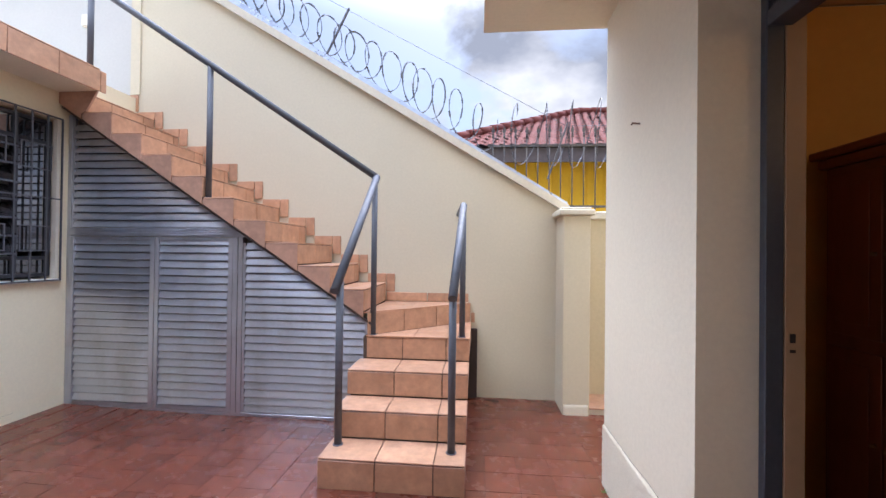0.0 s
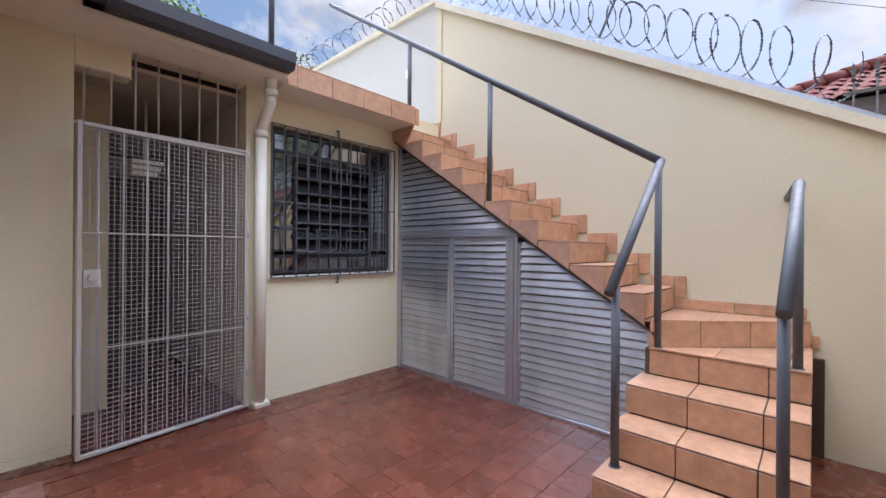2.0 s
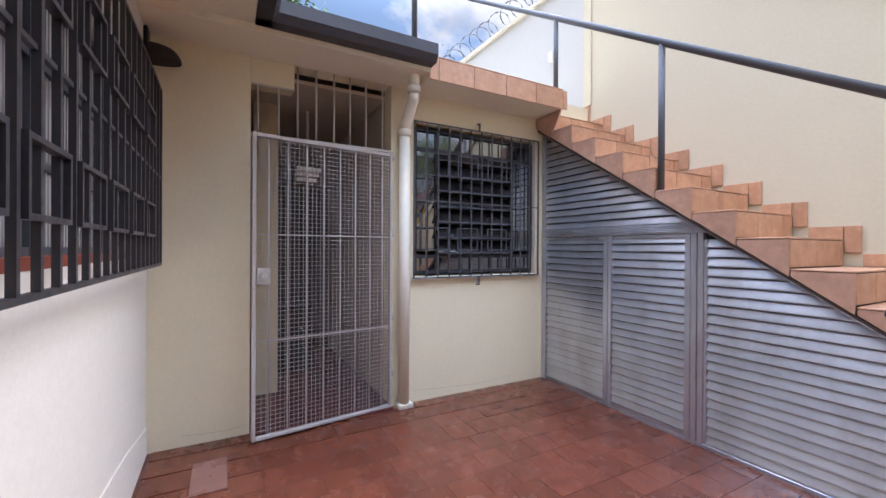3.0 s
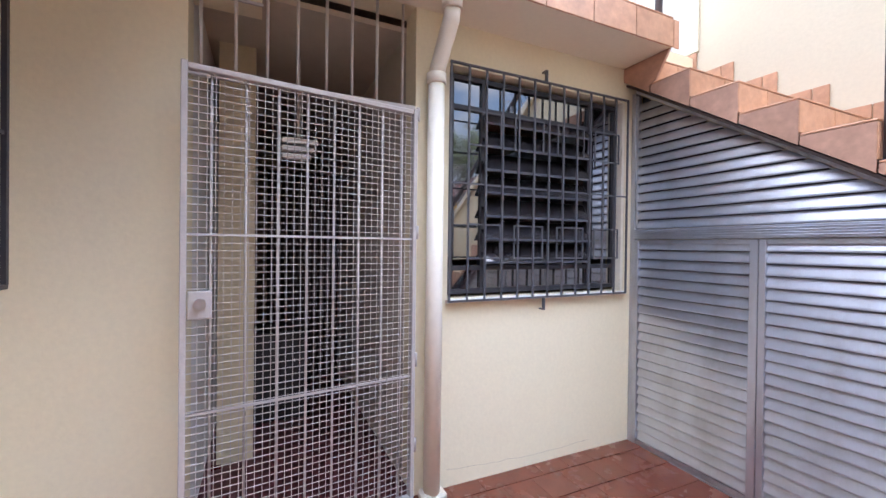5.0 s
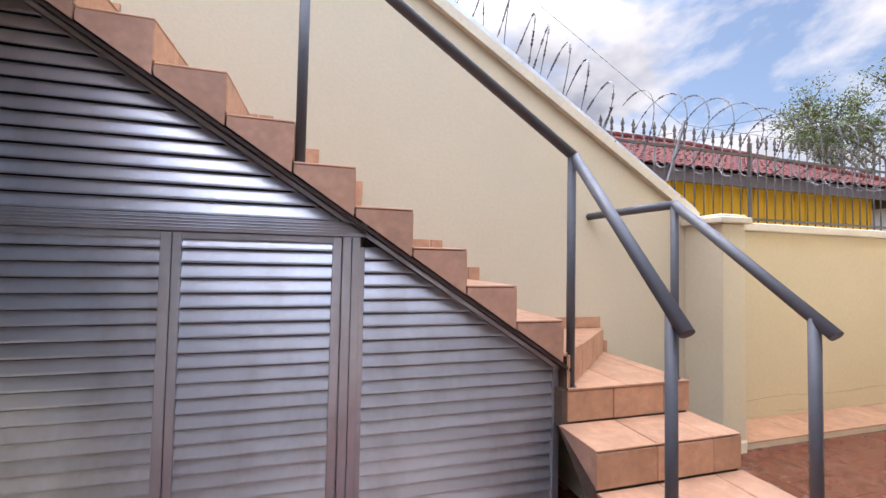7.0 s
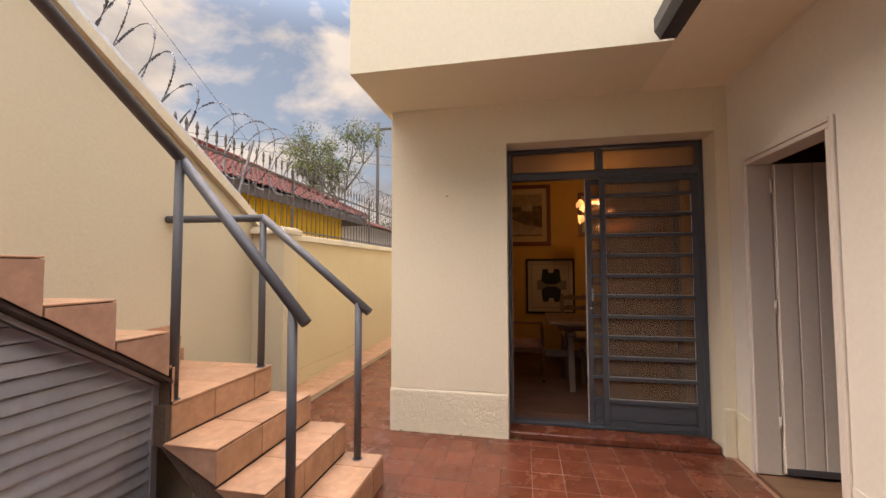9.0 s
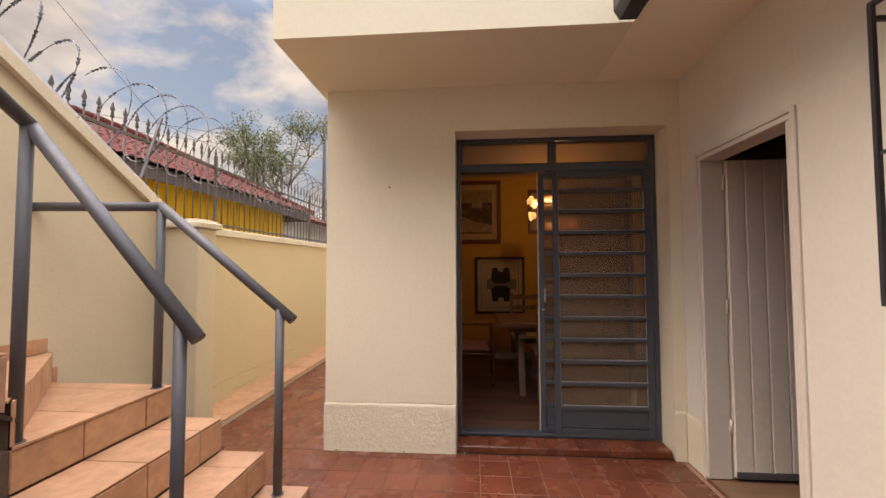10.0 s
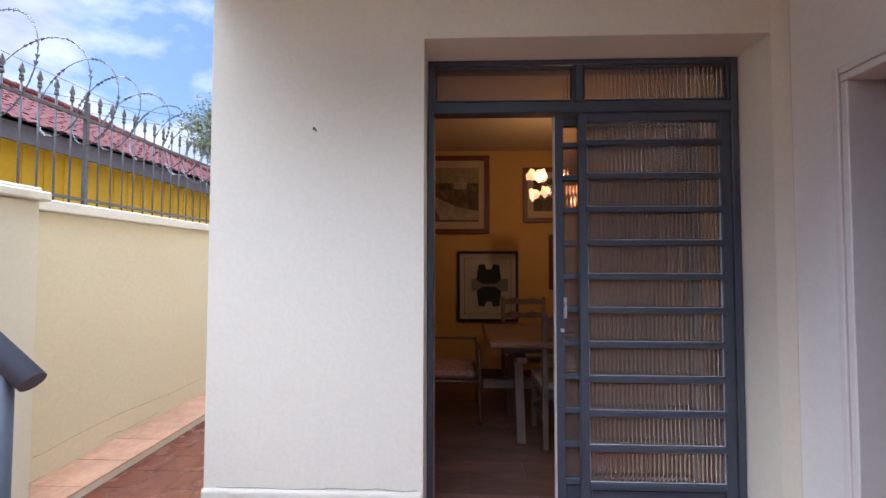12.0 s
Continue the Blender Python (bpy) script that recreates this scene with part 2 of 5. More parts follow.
M_REDSILL = mat("red_sill_paint", (0.26, 0.060, 0.035), 0.5, vary=0.1, grain=20)
M_MAROON = mat("maroon_floor", (0.10, 0.018, 0.020), 0.35, vary=0.2, grain=10)
M_BULB = lamp_mat("lit_flower_shade", (1.0, 0.52, 0.22), 0.62)
M_FILAMENT = lamp_mat("lamp_bulb", (1.0, 0.78, 0.50), 9.0)
M_FLOOR_GLEAM = mat("pale_floor_reflection", (0.25, 0.12, 0.095), 0.3, vary=0.1, grain=20)


# ---------- geometry helpers ----------
def box(bm, x0, x1, y0, y1, z0, z1, bev=0.0):
    vs = [bm.verts.new((x, y, z)) for x in (x0, x1) for y in (y0, y1) for z in (z0, z1)]
    fs = [bm.faces.new([vs[i] for i in f]) for f in
          ((0, 1, 3, 2), (4, 6, 7, 5), (0, 4, 5, 1), (2, 3, 7, 6), (0, 2, 6, 4), (1, 5, 7, 3))]
    if bev:
        es = list({e for f in fs for e in f.edges})
        bmesh.ops.bevel(bm, geom=es, offset=bev, segments=1, affect="EDGES")
    return bm


def bx(*a, bev=0.0):
    return box(bmesh.new(), *a, bev=bev)


def prism(bm, pts, axis, a, b):
    """Extrudes the outline pts (two coordinates each) along the axis from a to b."""
    def at(p, v):
        return {"x": (v, p[0], p[1]), "y": (p[0], v, p[1]), "z": (p[0], p[1], v)}[axis]
    lo = [bm.verts.new(at(p, a)) for p in pts]
    hi = [bm.verts.new(at(p, b)) for p in pts]
    n = len(pts)
    fs = [bm.faces.new(lo), bm.faces.new(hi[::-1])]
    for i in range(n):
        fs.append(bm.faces.new((lo[i], hi[i], hi[(i + 1) % n], lo[(i + 1) % n])))
    bmesh.ops.recalc_face_normals(bm, faces=fs)
    return bm


def tube(bm, pts, r, n=10, r2=None, closed=False):
    """A round bar along pts; r2 is the radius at its end."""
    pts = [Vector(p) for p in pts]
    rings = []
    m = len(pts)
    for i, p in enumerate(pts):
        if closed:
            d = pts[(i + 1) % m] - pts[i - 1]
        else:
            d = pts[min(i + 1, m - 1)] - pts[max(i - 1, 0)]
        d.normalize()
        u = d.cross(Vector((0, 0, 1)))
        if u.length < 0.05:
            u = Vector((1, 0, 0)).cross(d)
        u.normalize()
        w = d.cross(u)
        rr = r if r2 is None else r + (r2 - r) * i / (m - 1)
        rings.append([bm.verts.new(p + (u * math.cos(2 * math.pi * k / n) + w * math.sin(2 * math.pi * k / n)) * rr) for k in range(n)])
    for i in range(m if closed else m - 1):
        a, b = rings[i], rings[(i + 1) % m]
        for k in range(n):
            f = bm.faces.new((a[k], a[(k + 1) % n], b[(k + 1) % n], b[k]))
            f.smooth = True
    if not closed:
        bm.faces.new(rings[0][::-1])
        bm.faces.new(rings[-1])
    return bm


def tb(pts, r, n=10, r2=None):
    return tube(bmesh.new(), pts, r, n, r2)


def mesh_of(bm, name, material):
    me = bpy.data.meshes.new(name)
    bmesh.ops.recalc_face_normals(bm, faces=bm.faces)
    bm.to_mesh(me)
    bm.free()
    me.materials.append(material)
    return me


def part(name, bm, material, parent=None, label=""):
    ob = new(name, mesh_of(bm, name, material))
    ob.parent = parent
    return tagged(ob, label) if label else ob


def structure(name, bm, material, label="", category=""):
    return tagged(part(name, bm, material), label, category, kind="structure")


def thing(name, label, category, group="", at=(0, 0, 0)):
    ob = tagged(new(name), label, category, group)
    ob.location = at
    return ob


def whole(name, bm, material, label, category, group=""):
    return tagged(part(name, bm, material), label, category, group)


def wall_with_holes(axis, plane0, plane1, u0, u1, z0, z1, holes):
    """A wall from plane0 to plane1 across the axis, with rectangular openings (u0, u1, z0, z1)."""
    bm = bmesh.new()
    us = sorted({u0, u1, *[h[0] for h in holes], *[h[1] for h in holes]})
    zs = sorted({z0, z1, *[h[2] for h in holes], *[h[3] for h in holes]})
    us = [u for u in us if u0 <= u <= u1]
    zs = [z for z in zs if z0 <= z <= z1]

    def solid(i, j):
        if not (0 <= i < len(us) - 1 and 0 <= j < len(zs) - 1):
            return False
        uc, zc = (us[i] + us[i + 1]) / 2, (zs[j] + zs[j + 1]) / 2
        return not any(h[0] < uc < h[1] and h[2] < zc < h[3] for h in holes)

    def P(u, p, z):
        return (p, u, z) if axis == "x" else (u, p, z)
    for i in range(len(us) - 1):
        for j in range(len(zs) - 1):
            if not solid(i, j):
                continue
            a, b, c, d = us[i], us[i + 1], zs[j], zs[j + 1]
            quads = [((a, plane0, c), (b, plane0, c), (b, plane0, d), (a, plane0, d)),
                     ((a, plane1, c), (a, plane1, d), (b, plane1, d), (b, plane1, c))]
            if not solid(i - 1, j):
                quads.append(((a, plane0, c), (a, plane0, d), (a, plane1, d), (a, plane1, c)))
            if not solid(i + 1, j):
                quads.append(((b, plane0, c), (b, plane1, c), (b, plane1, d), (b, plane0, d)))
            if not solid(i, j - 1):
                quads.append(((a, plane0, c), (a, plane1, c), (b, plane1, c), (b, plane0, c)))
            if not solid(i, j + 1):
                quads.append(((a, plane0, d), (b, plane0, d), (b, plane1, d), (a, plane1, d)))
            for q in quads:
                bm.faces.new([bm.verts.new(P(*v)) for v in q])
    bmesh.ops.remove_doubles(bm, verts=bm.verts, dist=1e-5)
    return bm


def ground_z(x):
    """The courtyard floor rises a little towards the west wall."""
    return 0.024 * max(0.0, -1.0 - x)


def rough_band(name, fixed, u0, u1, z0, z1, axis, sign, seed, label=""):
    """A band of rough-cast render with an uneven face and a broken top edge; axis is the one it is flat across."""
    bm = bmesh.new()
    st = 0.010
    nu, nz = max(2, int((u1 - u0) / st)), max(2, int((z1 - z0) / st))
    grid = []
    for i in range(nu + 1):
        col = []
        u = u0 + (u1 - u0) * i / nu
        topz = z1 + 0.006 * noise.noise(Vector((u * 14, seed, 0)))
        for j in range(nz + 1):
            z = z0 + (topz - z0) * j / nz
            q = Vector((u * 44, z * 50, seed))
            h = 0.009 + 0.0014 * noise.noise(q) + 0.0040 * noise.noise(q * 2.3) + 0.002 * noise.noise(Vector((u * 7, z * 9, seed)))
            if j == nz:
                h = 0.001
            v = fixed + sign * h
            col.append(bm.verts.new((v, u, z) if axis == "x" else (u, v, z)))
        grid.append(col)
    for i in range(nu):
        for j in range(nz):
            bm.faces.new((grid[i][j], grid[i + 1][j], grid[i + 1][j + 1], grid[i][j + 1])).smooth = True
    # close the two ends against the wall
    for col in (grid[0], grid[-1]):
        back = [bm.verts.new((fixed, c.co.y, c.co.z) if axis == "x" else (c.co.x, fixed, c.co.z)) for c in col]
        for j in range(nz):
            bm.faces.new((col[j], col[j + 1], back[j + 1], back[j]))
    return structure(name, bm, M_ROUGH, label, "skirting" if label else "")


# ---------- the structure ----------
XW, XE, YS, YN = -2.25, 1.96, -0.14, 3.78          # courtyard faces: west, east, south, north
SOF = 2.71                                          # soffit height


def slope_z(x):
    return 1.74 + 0.61 * (1.91 - x)


def build_structure():
    box_g = bx(-60, 60, -60, 90, -0.35, -0.05)
    structure("ground", box_g, M_GROUND, "bare brown ground round the houses", "ground")
    bm = prism(bmesh.new(), [(-2.6, -0.05), (14, -0.05), (14, -0.001), (-1.0, -0.001), (-2.6, ground_z(-2.6) - 0.001)], "y", -1.2, 3.95)
    structure("floor_bed", bm, M_FLOOR_J)
    structure("floor_joints_door", bx(0.953, 1.956, -0.12, 1.48, -0.0008, 0.0012), M_JOINT_PALE)
    # north boundary wall with its sloping top
    bm = bmesh.new()
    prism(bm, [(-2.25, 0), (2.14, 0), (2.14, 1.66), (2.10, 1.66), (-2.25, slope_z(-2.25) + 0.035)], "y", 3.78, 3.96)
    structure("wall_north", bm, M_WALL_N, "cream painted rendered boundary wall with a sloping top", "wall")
    bm = bmesh.new()
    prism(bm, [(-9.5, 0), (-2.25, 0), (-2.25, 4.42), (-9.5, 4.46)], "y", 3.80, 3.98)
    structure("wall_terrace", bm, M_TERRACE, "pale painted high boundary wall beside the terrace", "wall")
    structure("wall_low", bx(2.14, 15, 3.83, 4.0, 0, 1.66), M_YWALL, "yellow cream low boundary wall of the side passage", "wall")
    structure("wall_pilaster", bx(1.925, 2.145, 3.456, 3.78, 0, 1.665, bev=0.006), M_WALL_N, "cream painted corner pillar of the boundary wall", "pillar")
    structure("trim_pilaster_top", bx(-2.31, -2.21, 3.765, 3.80, 2.9, 4.42), M_WALL_N)
    # coping of the slope: a rendered lip and a strip of flashing
    bm = bmesh.new()
    xa, xb = 2.03, -2.30
    prism(bm, [(xa, slope_z(xa) + 0.036), (xb, slope_z(xb) + 0.036), (xb, slope_z(xb) + 0.118), (xa, slope_z(xa) + 0.112)], "y", 3.735, 4.0)
    structure("coping_slope", bm, M_COPING, "cream rendered coping lip along the sloping wall", "coping")
    bm = bmesh.new()
    prism(bm, [(xa + 0.03, slope_z(xa) + 0.075), (xb, slope_z(xb) + 0.09), (xb, slope_z(xb) + 0.205), (xa - 0.02, slope_z(xa) + 0.150)], "y", 3.752, 4.004)
    structure("flashing_slope", bm, M_FOIL, "silver blue foil flashing on the sloping coping", "flashing")
    bm = bmesh.new()
    prism(bm, [(-9.5, 4.462), (-2.30, 4.423), (-2.30, 4.48), (-9.5, 4.52)], "y", 3.76, 4.02)
    structure("coping_terrace", bm, M_COPING, "weathered coping on the high wall", "coping")
    structure("coping_low", bx(2.17, 15, 3.79, 4.03, 1.662, 1.735, bev=0.008), M_COPING, "weathered cream coping on the low wall", "coping")
    bm = bmesh.new()
    box(bm, 1.885, 2.175, 3.42, 3.80, 1.667, 1.715, bev=0.008)
    box(bm, 1.91, 2.15, 3.45, 3.80, 1.716, 1.735, bev=0.006)
    structure("coping_pilaster", bm, M_COPING, "worn stepped cap of the corner pillar", "coping")
    # tiled ledge of the side passage
    structure("ledge_base", bx(2.145, 14, 3.485, 3.83, 0, 0.048), M_COPING, "rendered low ledge along the boundary wall", "ledge")
    # west wall: gate and window
    bm = wall_with_holes("x", XW, XW - 0.16, YS - 0.16, 3.775, 0, 2.86,
                         [(0.447, 1.487, 0, 2.67), (1.688, 3.05, 1.09, 2.40)])
    structure("wall_west", bm, M_WALL, "cream painted wall with the barred gate and window", "wall")
    structure("beam_gate", bx(XW - 0.158, XW - 0.003, 0.45, 0.735, 2.49, 2.668), M_WALL)
    structure("soffit_west", bx(XW, -1.87, YS, 1.66, 2.665, 2.74), M_SOFFIT, "cream painted soffit over the gate", "ceiling")
    structure("terrace_slab_back", bx(-9.5, -2.56, 3.045, 3.777, 2.632, 2.805), M_SOFFIT)
    structure("terrace_slab", bx(-9.5, -1.905, 1.66, 3.043, 2.632, 2.805), M_SOFFIT, "concrete terrace slab with a painted underside", "slab")
    # south wall
    bm = wall_with_holes("y", YS, YS - 0.16, XW, 1.96, 0, SOF, [(0.955, 1.730, 0, 2.073), (-2.02, 0.40, 1.27, 2.24)])
    structure("wall_south", bm, M_WHITE_WALL, "white cream painted wall with the wide barred window and the plank door", "wall")
    structure("soffit_south", bx(-1.87, 9, YS - 0.3, 0.45, SOF, SOF + 0.10), M_SOFFIT, "cream painted soffit along the wall", "ceiling")
    # east wall and upper volume
    bm = wall_with_holes("x", XE, XE + 0.31, -0.055, 2.455, 0, SOF, [(-0.056, 1.475, 0, 2.374)])
    structure("wall_east", bm, M_WALL_E, "cream painted wall around the sliding steel door", "wall")
    structure("wall_east_return", bx(XE, XE + 0.31, -0.139, -0.0565, 0, SOF), M_WALL_E)
    structure("wall_passage", bx(XE + 0.31, 8.5, 2.305, 2.455, 0, SOF), M_WALL_E, "cream painted house wall along the side passage", "wall")
    bm = bmesh.new()
    box(bm, 1.235, 8.8, 0.452, 2.52, SOF, 4.3)
    structure("upper_volume", bm, M_WALL_E, "cream painted projecting upper volume of the house", "wall")
    structure("roof_west", bx(-9.5, 1.235, -4.0, 0.44, 2.815, 2.86), M_CONC)
    structure("roof_corner", bx(-9.5, -1.90, 0.44, 1.655, 2.76, 2.80), M_CONC)
    # rough-cast skirtings
    rough_band("skirting_east", XE, 1.477, 2.462, 0.0, 0.352, "x", -1, 1.0, "rough cream render band at the foot of the wall")
    rough_band("skirting_passage", 2.455, XE, 4.5, 0.0, 0.352, "y", 1, 2.0)
    rough_band("skirting_corner", YS, 1.762, 1.957, 0.0, 0.335, "y", 1, 3.0)
    rough_band("skirting_return", XE, -0.128, -0.05, 0.0, 0.345, "x", -1, 4.0)
    rough_band("skirting_pilaster", 3.456, 1.935, 2.135, 0.0, 0.09, "y", -1, 6.0)
    structure("skirting_south", prism(bmesh.new(), [(-2.24, 0.0), (0.925, 0.0), (0.925, 0.34), (-1.2, 0.335), (-1.7, 0.29), (-2.05, 0.225), (-2.24, 0.205)], "y", -0.139, -0.133), M_WHITE_WALL)
    # threshold step of the steel door
    structure("step_base", bx(2.0, 2.27, -0.045, 1.472, -0.005, 0.045), M_GROUT)
    # dining room shell
    structure("floor_dining_base", bx(2.27, 4.95, -2.6, 2.30, -0.04, 0.05), M_GROUT)
    structure("wall_dining_east", bx(4.82, 5.0, -2.75, 2.455, 0, 2.66), M_INWALL, "ochre painted dining room wall hung with pictures", "wall")
    structure("wall_dining_south", bx(2.30, 4.82, -2.75, -2.6, 0, 2.66), M_INWALL)
    structure("wall_dining_north", bx(2.272, 4.82, 2.285, 2.303, 0, 2.65), M_INWALL, "ochre painted dining room wall", "wall")
    structure("wall_dining_west", bx(2.11, 2.27, -2.6, -0.142, 0, 2.65), M_INWALL)
    structure("wall_dining_west_inner", bx(2.272, 2.285, 1.48, 2.284, 0, 2.64), M_INWALL)
    structure("ceiling_dining", bx(2.272, 4.82, -2.6, 2.285, 2.66, 2.70), M_INCEIL, "warm cream dining room ceiling", "ceiling")
    # corridor behind the gate
    structure("corridor_wall_left", bx(-6.0, XW - 0.16, 0.29, 0.445, 0, 2.62), M_WHITE_WALL)
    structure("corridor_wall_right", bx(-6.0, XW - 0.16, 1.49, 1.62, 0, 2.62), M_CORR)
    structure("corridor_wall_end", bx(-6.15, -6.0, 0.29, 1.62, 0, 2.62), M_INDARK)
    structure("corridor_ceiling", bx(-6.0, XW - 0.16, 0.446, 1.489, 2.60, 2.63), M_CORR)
    structure("corridor_floor", bx(-6.0, XW, 0.446, 1.489, -0.004, 0.045), M_MAROON, "maroon painted corridor floor", "floor")
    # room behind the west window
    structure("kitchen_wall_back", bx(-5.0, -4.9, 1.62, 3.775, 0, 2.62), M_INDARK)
    structure("kitchen_floor", bx(-4.9, XW - 0.16, 1.62, 3.775, 0, 0.03), M_MAROON)
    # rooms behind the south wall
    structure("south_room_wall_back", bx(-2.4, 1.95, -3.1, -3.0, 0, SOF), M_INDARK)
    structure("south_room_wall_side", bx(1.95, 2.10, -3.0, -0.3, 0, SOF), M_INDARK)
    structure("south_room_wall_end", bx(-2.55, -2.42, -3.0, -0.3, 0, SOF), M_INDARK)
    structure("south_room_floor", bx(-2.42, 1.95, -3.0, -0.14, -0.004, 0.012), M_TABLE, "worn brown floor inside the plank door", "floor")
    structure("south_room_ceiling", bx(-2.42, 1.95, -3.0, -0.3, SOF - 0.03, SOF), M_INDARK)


build_structure()

# ---------- the staircase ----------
RISER = 0.1758
ZS = [RISER * k for k in range(1, 17)]


def xs(k):
    """Front edge of the straight flight's step; step 0 is the first above the winder."""
    return 0.348 - 0.2655 * k


def diag_z(x):
    return 0.782 + 0.654 * (0.406 - x)


def tile_box(x0, x1, y0, y1, z0, z1):
    bm = bmesh.new()
    w = [x1 - x0, y1 - y0, z1 - z0]
    k = w.index(min(w))
    g = 0.0028
    c = 0.0022
    lo, hi = [x0, y0, z0], [x1, y1, z1]
    for i in range(3):
        if i != k:
            lo[i] += g
            hi[i] -= g
    box(bm, lo[0], hi[0], lo[1], hi[1], lo[2], hi[2], bev=c)
    return bm


def build_stairs():
    st = thing("staircase", "outdoor staircase clad in orange terracotta tiles with a winder", "staircase")
    e = 0.010
    # concrete body of the lower flight
    prof = [(2.245, 0.0), (2.245, ZS[0] - e), (2.495, ZS[0] - e), (2.495, ZS[1] - e), (2.75, ZS[1] - e), (2.75, ZS[2] - e),
            (3.045, ZS[2] - e), (3.045, ZS[3] - e), (3.77, ZS[3] - e), (3.77, 0.52), (3.07, 0.50), (2.56, 0.0)]
    bm = prism(bmesh.new(), prof, "x", 0.345, 1.145)
    part("lower_body", bm, M_GROUT, st)
    part("support_pillar", bx(0.60, 1.10, 3.12, 3.77, 0.0, 0.50), M_COPING, st, "stained cream support under the landing")
    # winder and straight flight
    bm = bmesh.new()
    prism(bm, [(0.372, 3.05), (1.13, 3.765), (0.372, 3.765)], "z", ZS[3] - e + 0.001, ZS[4] - e)
    part("winder_body", bm, M_GROUT, st)
    prof = []
    n = 11
    for k in range(n):
        z0 = ZS[4 + k] - e
        prof += [(xs(k) - 0.010, z0 if k else ZS[3] - 0.02), (xs(k) - 0.010, ZS[5 + k] - e)]
    prof = [(xs(0) - 0.010, 0.855)] + prof[1:]
    prof += [(-2.55, ZS[15] - e), (-2.55, 2.63), (-2.25, 2.56)]
    bm = prism(bmesh.new(), prof, "y", 3.044, 3.772)
    part("upper_body", bm, M_GROUT, st)

    def tile(x0, x1, y0, y1, z0, z1):
        part("tile", tile_box(x0, x1, y0, y1, z0, z1), M_TILE, st)

    # lower flight
    ys = [2.232, 2.485, 2.738, 3.035]
    cuts = [0.322, 0.652, 0.982, 1.158]
    for k in range(4):
        for a, b in zip(cuts, cuts[1:]):
            x0 = a if (k < 3 or a > 0.4) else 0.372
            tile(x0, b, ys[k], ys[k] + 0.011, ZS[k] - RISER + (0.004 if k else 0.0), ZS[k] - 0.0115)
            if k < 3:
                tile(x0, b, ys[k] - 0.001, ys[k + 1] + 0.0, ZS[k] - 0.009, ZS[k])
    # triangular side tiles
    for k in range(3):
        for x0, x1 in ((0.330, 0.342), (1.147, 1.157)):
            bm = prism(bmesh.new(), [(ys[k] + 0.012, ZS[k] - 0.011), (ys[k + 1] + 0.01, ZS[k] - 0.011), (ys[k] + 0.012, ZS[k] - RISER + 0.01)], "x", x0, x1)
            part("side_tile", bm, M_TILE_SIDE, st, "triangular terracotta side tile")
    # landing triangle
    zt = ZS[3]
    bm = prism(bmesh.new(), [(0.372, 3.029), (0.728, 3.029), (0.728, 3.366), (0.380, 3.043)], "z", zt - 0.009, zt)
    part("landing_tile", bm, M_TILE, st)
    bm = prism(bmesh.new(), [(0.733, 3.029), (1.062, 3.029), (1.062, 3.68), (0.733, 3.372)], "z", zt - 0.009, zt)
    part("landing_tile", bm, M_TILE, st)
    bm = prism(bmesh.new(), [(1.067, 3.029), (1.158, 3.029), (1.158, 3.765), (1.150, 3.765), (1.067, 3.685)], "z", zt - 0.009, zt)
    part("landing_tile", bm, M_TILE, st)
    for y0, y1, in ((3.045, 3.37), (3.375, 3.765)):
        tile(1.146, 1.157, y0, y1, zt - RISER + 0.02, zt - 0.010)
    # winder riser, along the diagonal, and its tread
    a, b = Vector((0.372, 3.042)), Vector((1.14, 3.765))
    d = (b - a).normalized()
    nrm = Vector((d.y, -d.x)) * 0.010
    ln = (b - a).length
    for s0, s1 in ((0, 0.33), (0.33, 0.66), (0.66, 0.99), (0.99, ln)):
        p, q = a + d * (s0 + 0.0025), a + d * (s1 - 0.0025)
        bm = prism(bmesh.new(), [tuple(p), tuple(q), tuple(q + nrm), tuple(p + nrm)], "z", zt + 0.003, ZS[4] - 0.009)
        part("riser_tile", bm, M_TILE, st)
    z = ZS[4]
    off = nrm * 1.4

    def yd(x):
        return a.y + off.y + (x - a.x - off.x) * d.y / d.x
    for x0, x1 in ((0.350, 0.655), (0.660, 1.12)):
        y0, y1 = max(3.03, yd(x0)), min(3.765, yd(x1))
        bm = prism(bmesh.new(), [(x0, y0), (x1, y1), (x1, 3.766), (x0, 3.766)], "z", z - 0.009, z)
        part("tread_tile", bm, M_TILE, st)
    # straight flight
    ycut = [3.032, 3.365, 3.698, 3.766]
    for k in range(n):
        x, z0, z1 = xs(k), ZS[4 + k], ZS[5 + k]
        cuts_y = ycut if k % 2 == 0 else [3.032, 3.30, 3.633, 3.766]
        for y0, y1 in zip(cuts_y, cuts_y[1:]):
            tile(x - 0.010, x, y0, y1, z0 + 0.004, z1 - 0.012)
            tile(x - 0.268, x + 0.001, y0, y1, z1 - 0.009, z1)
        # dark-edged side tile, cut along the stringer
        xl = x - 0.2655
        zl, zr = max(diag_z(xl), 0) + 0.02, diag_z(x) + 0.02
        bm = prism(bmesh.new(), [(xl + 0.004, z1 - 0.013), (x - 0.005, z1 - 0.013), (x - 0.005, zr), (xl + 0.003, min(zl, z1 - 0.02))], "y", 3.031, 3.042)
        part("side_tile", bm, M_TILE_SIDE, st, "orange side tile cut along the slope")
